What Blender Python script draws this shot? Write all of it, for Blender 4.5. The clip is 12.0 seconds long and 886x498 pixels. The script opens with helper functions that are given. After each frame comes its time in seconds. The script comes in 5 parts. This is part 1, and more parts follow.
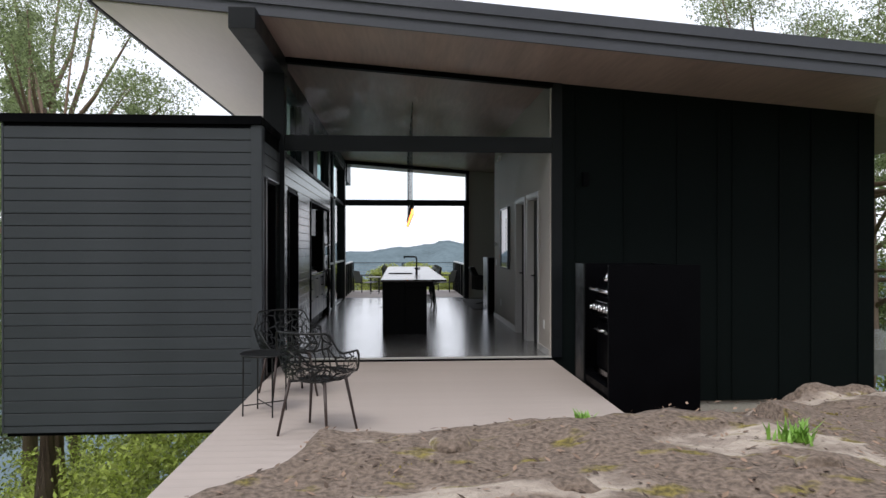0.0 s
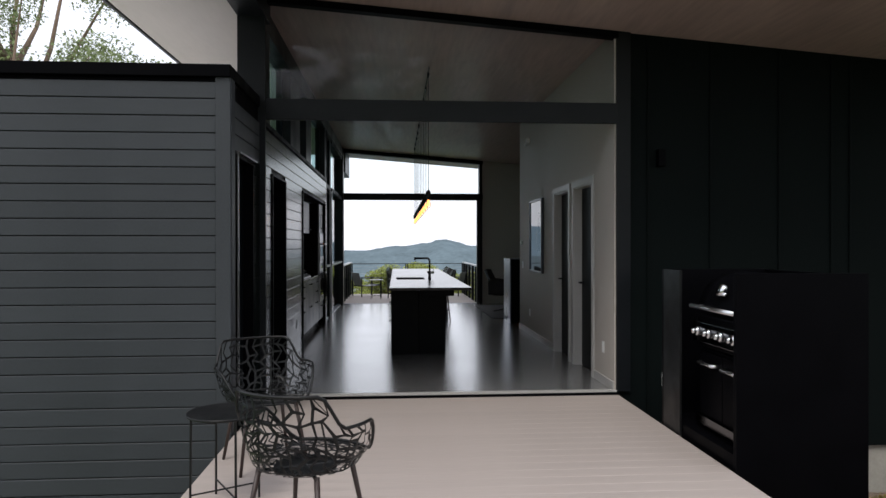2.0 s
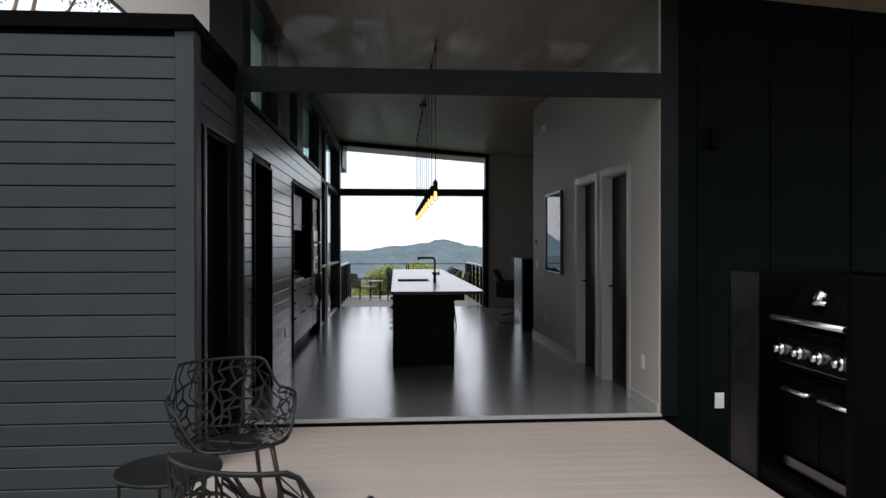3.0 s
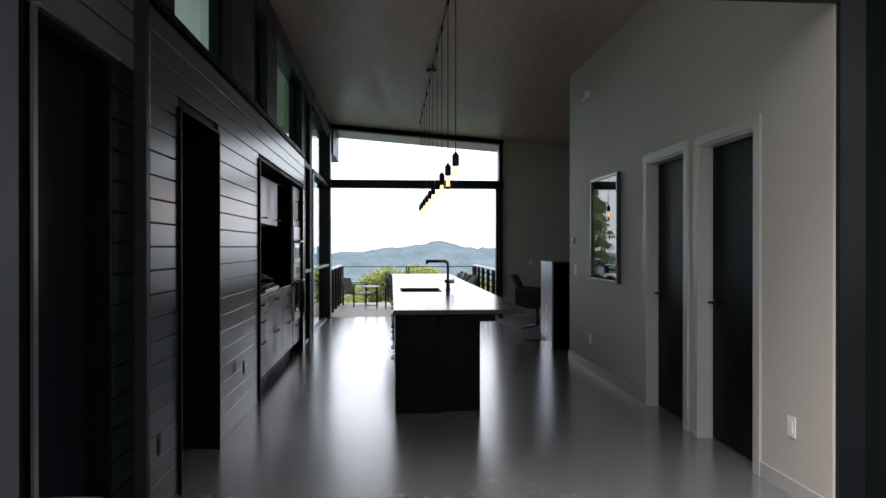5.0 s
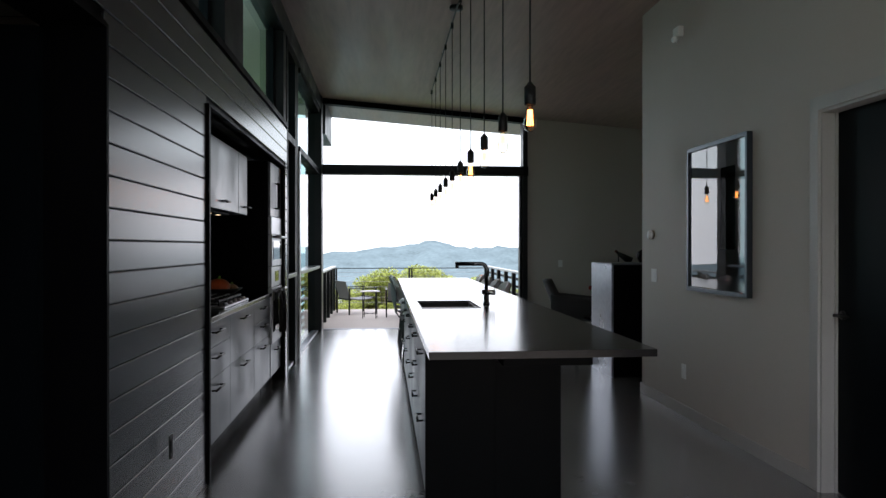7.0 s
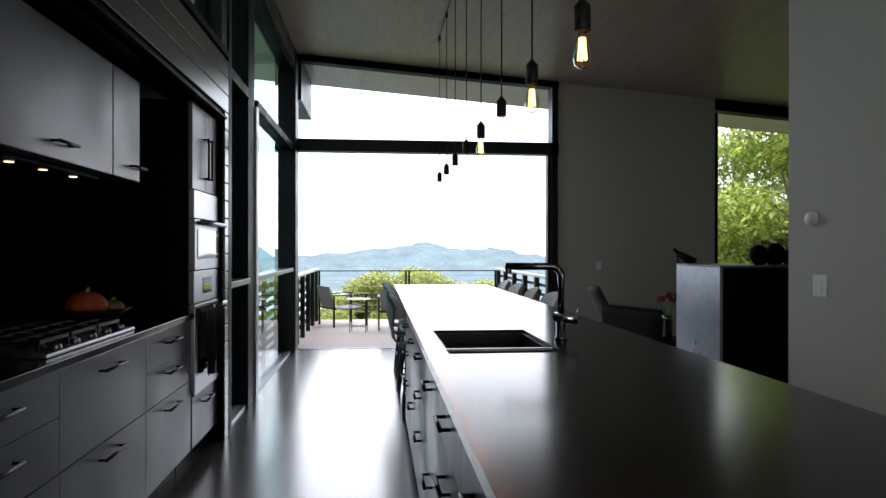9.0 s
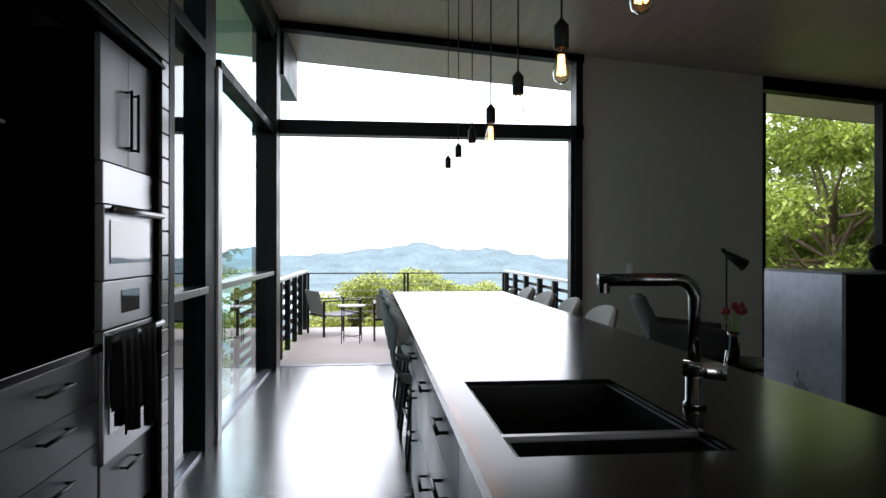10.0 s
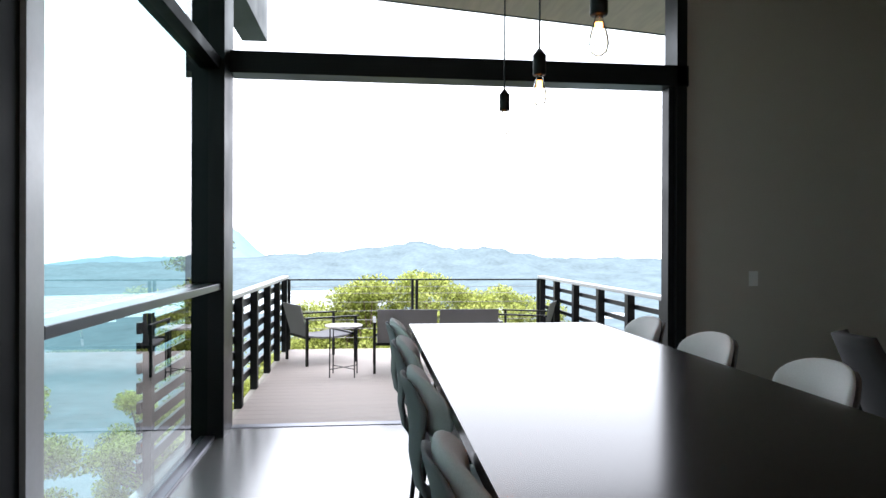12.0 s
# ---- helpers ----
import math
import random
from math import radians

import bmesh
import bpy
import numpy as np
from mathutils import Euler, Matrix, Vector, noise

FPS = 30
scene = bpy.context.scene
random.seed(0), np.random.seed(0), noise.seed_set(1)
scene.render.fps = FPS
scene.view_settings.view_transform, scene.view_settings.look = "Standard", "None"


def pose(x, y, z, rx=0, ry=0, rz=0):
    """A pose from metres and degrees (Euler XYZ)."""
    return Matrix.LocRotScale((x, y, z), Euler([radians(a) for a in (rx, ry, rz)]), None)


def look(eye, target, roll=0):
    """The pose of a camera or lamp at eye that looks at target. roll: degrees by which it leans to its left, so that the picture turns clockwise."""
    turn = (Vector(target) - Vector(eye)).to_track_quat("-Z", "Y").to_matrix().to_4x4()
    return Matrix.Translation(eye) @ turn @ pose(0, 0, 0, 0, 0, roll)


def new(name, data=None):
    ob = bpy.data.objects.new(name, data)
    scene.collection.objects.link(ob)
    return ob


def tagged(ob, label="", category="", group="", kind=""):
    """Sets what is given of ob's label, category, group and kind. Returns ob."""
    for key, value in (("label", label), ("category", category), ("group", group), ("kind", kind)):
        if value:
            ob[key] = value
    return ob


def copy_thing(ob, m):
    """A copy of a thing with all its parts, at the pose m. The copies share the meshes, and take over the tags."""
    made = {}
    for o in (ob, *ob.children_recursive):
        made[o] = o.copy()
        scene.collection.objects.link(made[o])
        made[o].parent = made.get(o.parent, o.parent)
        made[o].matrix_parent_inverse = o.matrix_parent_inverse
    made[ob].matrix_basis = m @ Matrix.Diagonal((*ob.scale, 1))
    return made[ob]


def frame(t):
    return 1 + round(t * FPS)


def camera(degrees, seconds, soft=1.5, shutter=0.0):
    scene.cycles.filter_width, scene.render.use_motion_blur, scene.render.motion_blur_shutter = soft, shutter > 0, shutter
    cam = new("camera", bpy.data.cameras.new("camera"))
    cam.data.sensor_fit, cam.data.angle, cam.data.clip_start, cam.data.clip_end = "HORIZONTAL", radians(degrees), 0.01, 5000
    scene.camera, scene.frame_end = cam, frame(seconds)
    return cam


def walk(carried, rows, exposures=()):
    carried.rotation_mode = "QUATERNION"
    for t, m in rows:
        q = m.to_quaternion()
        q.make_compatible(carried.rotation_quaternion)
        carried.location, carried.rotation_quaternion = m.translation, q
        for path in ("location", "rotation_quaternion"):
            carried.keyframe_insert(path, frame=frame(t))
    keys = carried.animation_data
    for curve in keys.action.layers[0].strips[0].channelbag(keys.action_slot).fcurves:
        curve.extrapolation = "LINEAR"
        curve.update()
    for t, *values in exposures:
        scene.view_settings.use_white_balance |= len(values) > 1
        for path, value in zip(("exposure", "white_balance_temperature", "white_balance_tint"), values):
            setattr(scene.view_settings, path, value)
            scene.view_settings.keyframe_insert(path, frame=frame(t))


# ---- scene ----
cam = camera(66.8, 12.0)
PATH = [
    (0, (0.521, -8.615, 1.436), (0.649, -6.62, 1.429), -0.0),
    (0.5, (0.443, -8.101, 1.446), (0.574, -6.105, 1.437), -0.05),
    (1, (0.386, -7.581, 1.454), (0.519, -5.585, 1.444), -0.05),
    (1.5, (0.338, -7.058, 1.451), (0.475, -5.063, 1.441), -0.05),
    (2, (0.310, -6.525, 1.446), (0.448, -4.53, 1.436), -0.05),
    (2.5, (0.285, -5.996, 1.434), (0.425, -4.001, 1.424), -0.05),
    (3, (0.267, -5.465, 1.421), (0.409, -3.47, 1.411), -0.05),
    (5, (0.206, -3.272, 1.403), (0.359, -1.278, 1.397), -0.0),
    (5.5, (0.162, -2.714, 1.399), (0.320, -0.720, 1.394), 0.0),
    (6, (0.112, -2.162, 1.393), (0.275, -0.169, 1.388), 0.0),
    (6.5, (0.065, -1.612, 1.387), (0.232, 0.381, 1.381), 0.0),
    (7, (0.028, -1.056, 1.380), (0.202, 0.936, 1.373), 0.0),
    (9, (0.030, 1.364, 1.322), (0.227, 3.354, 1.320), 0.08),
    (9.5, (0.027, 1.994, 1.317), (0.231, 3.983, 1.317), 0.08),
    (10, (0.028, 2.638, 1.321), (0.239, 4.626, 1.319), 0.1),
    (10.5, (0.030, 3.286, 1.324), (0.247, 5.274, 1.321), 0.1),
    (11, (0.030, 3.926, 1.327), (0.247, 5.914, 1.323), 0.15),
    (11.5, (0.018, 4.580, 1.329), (0.238, 6.568, 1.324), 0.2),
    (12, (0.010, 5.225, 1.329), (0.228, 7.212, 1.324), 0.2),
]
EXPOSURES = [(0, 0.1), (2.5, 0.08), (3.2, 0.12), (5, 0.85), (5.5, 0.93), (7, 1.2), (9.5, 1.52), (10.5, 1.58), (12, 1.66)]
walk(cam, [(t, look(eye, target, roll)) for t, eye, target, roll in PATH], EXPOSURES)

# world: bright overcast sky
world = bpy.data.worlds.new("overcast_sky")
scene.world = world
world.use_nodes = True
wn, wl = world.node_tree.nodes, world.node_tree.links
wn.clear()
sky = wn.new("ShaderNodeTexSky")
sky.sky_type = "NISHITA"
sky.sun_disc = False
sky.sun_elevation, sky.sun_rotation = radians(55), radians(200)
sky.air_density, sky.dust_density = 1.0, 3.0
pale = wn.new("ShaderNodeMixRGB")
pale.inputs[0].default_value = 0.75
pale.inputs[2].default_value = (14.9, 15.2, 16.6, 1)
bgd = wn.new("ShaderNodeBackground")
bgd.inputs[1].default_value = 0.1
wout = wn.new("ShaderNodeOutputWorld")
wl.new(sky.outputs[0], pale.inputs[1])
wl.new(pale.outputs[0], bgd.inputs[0])
wl.new(bgd.outputs[0], wout.inputs[0])

sun = new("sun", bpy.data.lights.new("sun", "SUN"))
sun.data.energy, sun.data.angle, sun.data.color = 1.4, radians(20), (1.0, 0.96, 0.9)
sun.matrix_world = look((-6, -14, 22), (0, 0, 0))
# ---- materials ----
def material(name, colour, rough=0.6, metal=0.0, vary=0.15, grain=40.0, blotch=2.0, bump=0.1, stretch=(1, 1, 1), island=0.0, spec=0.5, object_random=0.0, rough_vary=0.1, coat=0.0, bump_distance=0.002):
    m = bpy.data.materials.new(name)
    m.use_nodes = True
    n, l = m.node_tree.nodes, m.node_tree.links
    b = n["Principled BSDF"]
    b.inputs["Metallic"].default_value = metal
    b.inputs["Specular IOR Level"].default_value = spec
    b.inputs["Coat Weight"].default_value = coat
    b.inputs["Coat Roughness"].default_value = 0.22
    tc = n.new("ShaderNodeTexCoord")
    mp = n.new("ShaderNodeMapping")
    mp.inputs["Scale"].default_value = stretch
    l.new(tc.outputs["Object"], mp.inputs["Vector"])
    fine, coarse = n.new("ShaderNodeTexNoise"), n.new("ShaderNodeTexNoise")
    fine.inputs["Scale"].default_value, fine.inputs["Detail"].default_value = grain, 4
    coarse.inputs["Scale"].default_value, coarse.inputs["Detail"].default_value = blotch, 3
    l.new(mp.outputs[0], fine.inputs["Vector"])
    l.new(mp.outputs[0], coarse.inputs["Vector"])
    add = n.new("ShaderNodeMath")
    add.operation = "MULTIPLY_ADD"
    add.inputs[1].default_value = 0.45
    half = n.new("ShaderNodeMath")
    half.operation = "MULTIPLY"
    half.inputs[1].default_value = 0.55
    l.new(coarse.outputs["Fac"], half.inputs[0])
    l.new(fine.outputs["Fac"], add.inputs[0])
    l.new(half.outputs[0], add.inputs[2])
    value = add.outputs[0]
    if object_random or island:
        src = n.new("ShaderNodeObjectInfo").outputs["Random"] if object_random else n.new("ShaderNodeNewGeometry").outputs["Random Per Island"]
        sub = n.new("ShaderNodeMath")
        sub.operation = "MULTIPLY_ADD"
        sub.inputs[1].default_value = object_random or island
        l.new(src, sub.inputs[0])
        shift = n.new("ShaderNodeMath")
        shift.operation = "SUBTRACT"
        shift.inputs[1].default_value = (object_random or island) / 2
        l.new(value, shift.inputs[0])
        l.new(shift.outputs[0], sub.inputs[2])
        value = sub.outputs[0]
    ramp = n.new("ShaderNodeValToRGB")
    ramp.color_ramp.elements[0].position, ramp.color_ramp.elements[1].position = 0.25, 0.75
    ramp.color_ramp.elements[0].color = (*[c * (1 - vary) for c in colour], 1)
    ramp.color_ramp.elements[1].color = (*[min(1, c * (1 + vary)) for c in colour], 1)
    l.new(value, ramp.inputs[0])
    l.new(ramp.outputs[0], b.inputs["Base Color"])
    rr = n.new("ShaderNodeMapRange")
    rr.inputs["From Min"].default_value, rr.inputs["From Max"].default_value = 0.3, 0.7
    rr.inputs["To Min"].default_value, rr.inputs["To Max"].default_value = max(0.02, rough - rough_vary), min(1, rough + rough_vary)
    l.new(coarse.outputs["Fac"], rr.inputs["Value"])
    l.new(rr.outputs[0], b.inputs["Roughness"])
    if bump:
        bp = n.new("ShaderNodeBump")
        bp.inputs["Strength"].default_value, bp.inputs["Distance"].default_value = bump, bump_distance
        l.new(fine.outputs["Fac"], bp.inputs["Height"])
        l.new(bp.outputs[0], b.inputs["Normal"])
    return m


def glass_material(name, tint, reflect):
    m = bpy.data.materials.new(name)
    m.use_nodes = True
    n, l = m.node_tree.nodes, m.node_tree.links
    n.clear()
    out, mix = n.new("ShaderNodeOutputMaterial"), n.new("ShaderNodeMixShader")
    tr, gl, fr = n.new("ShaderNodeBsdfTransparent"), n.new("ShaderNodeBsdfGlossy"), n.new("ShaderNodeFresnel")
    tr.inputs[0].default_value = (*tint, 1)
    gl.inputs["Roughness"].default_value = 0.0
    fr.inputs["IOR"].default_value = reflect
    l.new(fr.outputs[0], mix.inputs[0])
    l.new(tr.outputs[0], mix.inputs[1])
    l.new(gl.outputs[0], mix.inputs[2])
    l.new(mix.outputs[0], out.inputs[0])
    return m


def glow_material(name, colour, strength):
    m = bpy.data.materials.new(name)
    m.use_nodes = True
    b = m.node_tree.nodes["Principled BSDF"]
    b.inputs["Base Color"].default_value = (*colour, 1)
    b.inputs["Emission Color"].default_value = (*colour, 1)
    b.inputs["Emission Strength"].default_value = strength
    return m


def leaf_material(name, colour):
    """Leaves that let part of the light through."""
    m = material(name, colour, 0.55, vary=0.5, grain=3, blotch=0.8, bump=0, island=0.6)
    n, l = m.node_tree.nodes, m.node_tree.links
    b, out = n["Principled BSDF"], n["Material Output"]
    tl, mix = n.new("ShaderNodeBsdfTranslucent"), n.new("ShaderNodeMixShader")
    mix.inputs[0].default_value = 0.45
    l.new(b.inputs["Base Color"].links[0].from_socket, tl.inputs["Color"])
    l.new(b.outputs[0], mix.inputs[1])
    l.new(tl.outputs[0], mix.inputs[2])
    l.new(mix.outputs[0], out.inputs["Surface"])
    return m


M_SIDING = material("siding_paint", (0.042, 0.047, 0.054), 0.45, spec=0.35, vary=0.18, grain=60, blotch=1.5, bump=0.25, stretch=(1, 1, 1), object_random=0.25)
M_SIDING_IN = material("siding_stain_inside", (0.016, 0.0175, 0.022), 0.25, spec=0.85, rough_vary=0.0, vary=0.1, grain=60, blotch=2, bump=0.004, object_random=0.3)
# Dark panel paint taken down to near-black, with shade put into the colour.
M_PANEL_SHADED = material("panel_siding_paint_shaded", (0.004, 0.0062, 0.0062), 0.55, spec=0.05, vary=0.2, grain=80, blotch=1, bump=0.15, object_random=0.2)
M_BLACK = material("black_paint", (0.0022, 0.0022, 0.003), 0.45, spec=0.035, vary=0.2, grain=90, blotch=3, bump=0.06)
M_STEEL_BEAM = material("dark_steel_paint", (0.007, 0.0085, 0.0105), 0.42, spec=0.22, vary=0.2, grain=50, blotch=2, bump=0.08)
M_FASCIA = material("grey_metal_fascia", (0.06, 0.063, 0.078), 0.45, vary=0.1, grain=30, blotch=1, bump=0.04)
M_CEILING = material("plywood_ceiling", (0.40, 0.305, 0.28), 0.42, vary=0.3, grain=7, blotch=1.6, bump=0.04, stretch=(3.0, 0.3, 1), rough_vary=0.08)
M_PLASTER = material("warm_grey_wall_paint", (0.485, 0.445, 0.405), 0.65, vary=0.05, grain=120, blotch=1.2, bump=0.08)
M_TRIM = material("grey_trim_paint", (0.43, 0.42, 0.405), 0.45, vary=0.05, grain=60, blotch=2, bump=0.03)
M_CONCRETE = material("polished_concrete_floor", (0.155, 0.155, 0.158), 0.24, vary=0.3, grain=14, blotch=1.1, bump=0.0, rough_vary=0.025, spec=1.0, coat=1.0)
M_FOUNDATION = material("raw_concrete", (0.36, 0.34, 0.3), 0.85, vary=0.2, grain=30, blotch=3, bump=0.4)
M_DECK = material("pale_deck_boards", (0.41, 0.355, 0.325), 0.6, vary=0.12, grain=18, blotch=2, bump=0.15, stretch=(0.3, 6, 6), object_random=0.1)
M_GLASS = glass_material("window_glass", (0.93, 0.97, 0.96), 1.36)
M_GLASS_TEAL = glass_material("tinted_glass", (0.5, 0.75, 0.75), 3.0)
# Ceiling plywood again, made paler in colour for the daylight on it.
M_SOFFIT_LIT = material("plywood_soffit_lit", (0.72, 0.67, 0.64), 0.6, vary=0.06, grain=9, blotch=1.0, bump=0.03, stretch=(2, 0.4, 1))
M_CABINET = material("graphite_cabinet_laminate", (0.105, 0.115, 0.138), 0.38, vary=0.08, grain=150, blotch=2, bump=0.04)
M_ISLAND_DARK = material("black_island_panel", (0.0016, 0.0019, 0.0026), 0.4, spec=0.06, vary=0.2, grain=70, blotch=2, bump=0.05)
M_TOP = material("honed_black_worktop", (0.008, 0.008, 0.01), 0.18, vary=0.15, grain=120, blotch=1, bump=0.0, rough_vary=0.012, spec=0.45)
M_STEEL = material("brushed_steel", (0.36, 0.36, 0.375), 0.36, metal=1.0, vary=0.05, grain=60, blotch=2, bump=0.0, rough_vary=0.03)
M_FRAMEGREY = material("satin_grey_metal", (0.3, 0.31, 0.36), 0.35, metal=0.7, vary=0.05, bump=0, rough_vary=0.03)
# Blue-grey steel, kept pale for the window light on the divider's side.
M_BLUESTEEL = material("blue_steel_window_lit", (0.2, 0.225, 0.27), 0.32, metal=0.6, vary=0.3, grain=20, blotch=4, bump=0, rough_vary=0.06)
M_SATIN = material("satin_chrome", (0.72, 0.73, 0.75), 0.28, metal=1.0, vary=0.03, bump=0.0, rough_vary=0.03)
M_MULLION = material("black_mullion_paint", (0.006, 0.009, 0.011), 0.5, spec=0.08, vary=0.2, grain=50, blotch=2, bump=0.03)
M_RAIL_DARK = material("dark_anodised_rail", (0.06, 0.07, 0.085), 0.3, metal=0.7, vary=0.05, bump=0, rough_vary=0.03)
M_CHROME = material("chrome", (0.75, 0.76, 0.78), 0.08, metal=1.0, vary=0.03, bump=0.0, rough_vary=0.03)
M_BLACKMETAL = material("black_powder_coat", (0.007, 0.0075, 0.008), 0.4, spec=0.3, vary=0.25, grain=200, blotch=6, bump=0.05)
M_OVENGLASS = material("dark_oven_glass", (0.012, 0.013, 0.016), 0.04, vary=0.1, bump=0.0, rough_vary=0.01, spec=1.0)
M_MOSS = material("dry_moss", (0.22, 0.18, 0.04), 0.95, vary=0.5, grain=60, blotch=6, bump=0.8, bump_distance=0.01)
M_LEAF = leaf_material("fresh_leaves", (0.32, 0.385, 0.08))
M_LEAF_YELLOW = leaf_material("yellow_green_leaves", (0.34, 0.38, 0.1))
M_NEEDLE = leaf_material("fir_needles", (0.23, 0.285, 0.13))
M_BARK = material("reddish_bark", (0.2, 0.14, 0.1), 0.9, vary=0.4, grain=18, blotch=4, bump=0.8, stretch=(2, 2, 0.4), bump_distance=0.02)
M_GRASS = material("hillside_grass", (0.07, 0.11, 0.03), 0.9, vary=0.5, grain=6, blotch=0.6, bump=0.5, bump_distance=0.03)
# Distance haze is put into these two hill colours; nothing else fades them.
M_HILL = material("far_forest_hazed", (0.125, 0.165, 0.185), 1.0, vary=0.32, grain=0.07, blotch=0.012, bump=0, spec=0.0)
M_HILL_FAR = material("far_ridge_haze_blue", (0.17, 0.24, 0.29), 1.0, vary=0.12, grain=0.02, blotch=0.003, bump=0, spec=0.0)
M_WATER = material("lake_water", (0.3, 0.36, 0.39), 0.3, vary=0.08, grain=0.05, blotch=0.01, bump=0, spec=0.6)
M_FABRIC = material("pale_grey_fabric", (0.8, 0.77, 0.775), 0.9, vary=0.15, grain=300, blotch=5, bump=0.3)
M_FABRIC_DARK = material("charcoal_fabric", (0.05, 0.05, 0.053), 0.9, vary=0.2, grain=300, blotch=5, bump=0.3)
# For the added reflector sheet; the roof surface there is unseen.
M_BOUNCE_SHEET = material("pale_bounce_sheet", (0.72, 0.7, 0.68), 0.8, vary=0.08, grain=30, blotch=1, bump=0.1)
M_GUNMETAL = material("gunmetal", (0.16, 0.16, 0.17), 0.16, metal=1.0, vary=0.05, bump=0, rough_vary=0.04)
M_SLING = material("grey_sling_mesh", (0.22, 0.22, 0.235), 0.8, vary=0.12, grain=300, blotch=5, bump=0.3)
M_WHITE = material("white_plastic", (0.75, 0.75, 0.74), 0.4, vary=0.03, bump=0)
M_BULB = glass_material("bulb_glass", (1.0, 0.93, 0.8), 1.2)
M_FILAMENT = glow_material("filament_glow", (1.0, 0.4, 0.11), 3.6)
M_LED = glow_material("led_glow", (1.0, 0.72, 0.45), 1.2)
M_TOWEL = material("black_towel", (0.02, 0.02, 0.022), 0.95, vary=0.3, grain=200, blotch=8, bump=0.4)
M_ORANGE = material("orange_squash_skin", (0.36, 0.06, 0.012), 0.5, vary=0.35, grain=25, blotch=8, bump=0.2)
M_BROWN_SKIN = material("brown_squash_skin", (0.2, 0.085, 0.03), 0.55, vary=0.4, grain=25, blotch=9, bump=0.2)
M_TULIP = material("red_tulip_petal", (0.3, 0.035, 0.03), 0.5, vary=0.3, grain=30, blotch=10, bump=0)
M_STEM = material("green_stem", (0.2, 0.38, 0.06), 0.5, vary=0.2, bump=0)


# ---- mesh helpers ----
def box(bm, x0, x1, y0, y1, z0, z1, bevel=0.0):
    r = bmesh.ops.create_cube(bm, size=1, matrix=Matrix.LocRotScale(((x0 + x1) / 2, (y0 + y1) / 2, (z0 + z1) / 2), None, (abs(x1 - x0), abs(y1 - y0), abs(z1 - z0))))
    if bevel:
        vs = set(r["verts"])
        es = [e for e in bm.edges if e.verts[0] in vs and e.verts[1] in vs]
        bmesh.ops.bevel(bm, geom=es, offset=bevel, segments=2, affect="EDGES", profile=0.6)
    return bm


def boxes(*specs, bevel=0.0):
    bm = bmesh.new()
    for s in specs:
        box(bm, *s, bevel=bevel)
    return bm


def rod(bm, a, b, r, r2=None, seg=10):
    a, b = Vector(a), Vector(b)
    d = b - a
    m = Matrix.Translation((a + b) / 2) @ d.to_track_quat("Z", "Y").to_matrix().to_4x4()
    bmesh.ops.create_cone(bm, cap_ends=True, segments=seg, radius1=r, radius2=r if r2 is None else r2, depth=d.length, matrix=m)
    return bm


def tube(bm, pts, r, seg=8, closed=False):
    """A round bar that follows a line of points."""
    pts = [Vector(p) for p in pts]
    rings = []
    n = len(pts)
    for i, p in enumerate(pts):
        a = pts[i - 1] if (i > 0 or closed) else p
        b = pts[(i + 1) % n] if (i < n - 1 or closed) else p
        q = (b - a).to_track_quat("Z", "Y")
        rr = r[i] if isinstance(r, (list, tuple)) else r
        rings.append([bm.verts.new(p + q @ Vector((rr * math.cos(2 * math.pi * k / seg), rr * math.sin(2 * math.pi * k / seg), 0))) for k in range(seg)])
    for i in range(n if closed else n - 1):
        A, B = rings[i], rings[(i + 1) % n]
        for k in range(seg):
            bm.faces.new((A[k], A[(k + 1) % seg], B[(k + 1) % seg], B[k]))
    if not closed:
        bm.faces.new(rings[0][::-1])
        bm.faces.new(rings[-1])
    return bm


def lathe(bm, profile, seg=20, at=(0, 0, 0)):
    """Turns a profile of (radius, height) round the z axis."""
    at = Vector(at)
    rings = [[bm.verts.new(at + Vector((r * math.cos(2 * math.pi * k / seg), r * math.sin(2 * math.pi * k / seg), z))) for k in range(seg)] for r, z in profile]
    for A, B in zip(rings, rings[1:]):
        for k in range(seg):
            bm.faces.new((A[k], A[(k + 1) % seg], B[(k + 1) % seg], B[k]))
    bm.faces.new(rings[0][::-1])
    bm.faces.new(rings[-1])
    return bm


def part(name, bm, mat, parent=None, label="", smooth=False, at=None):
    me = bpy.data.meshes.new(name)
    if isinstance(bm, bmesh.types.BMesh):
        bm.normal_update()
        bm.to_mesh(me)
        bm.free()
    else:
        me = bm
    if mat and not me.materials:
        me.materials.append(mat)
    if smooth:
        for p in me.polygons:
            p.use_smooth = True
    ob = new(name, me)
    if parent:
        ob.parent = parent
    if at is not None:
        ob.matrix_basis = at
    if label:
        tagged(ob, label)
    return ob


def thing(name, label, category, group="", at=None, kind=""):
    ob = new(name)
    ob.empty_display_size = 0.1
    if at is not None:
        ob.matrix_basis = at
    return tagged(ob, label, category, group, kind)


def structure(name, bm, mat, label, smooth=False, at=None):
    return tagged(part(name, bm, mat, None, "", smooth, at), label, "", "", "structure")


def piece_mesh(name, lx, ly, lz, mat, bevel=0.003):
    """One shared mesh for alike boards: a box from the origin with eased edges."""
    bm = bmesh.new()
    box(bm, 0, lx, 0, ly, 0, lz)
    bmesh.ops.bevel(bm, geom=list(bm.edges), offset=bevel, segments=1, affect="EDGES")
    me = bpy.data.meshes.new(name)
    bm.to_mesh(me)
    bm.free()
    me.materials.append(mat)
    return me


def pieces(name, me, parent, spots):
    for s in spots:
        ob = new(name, me)
        ob.parent = parent
        ob.matrix_basis = s if isinstance(s, Matrix) else Matrix.Translation(s)
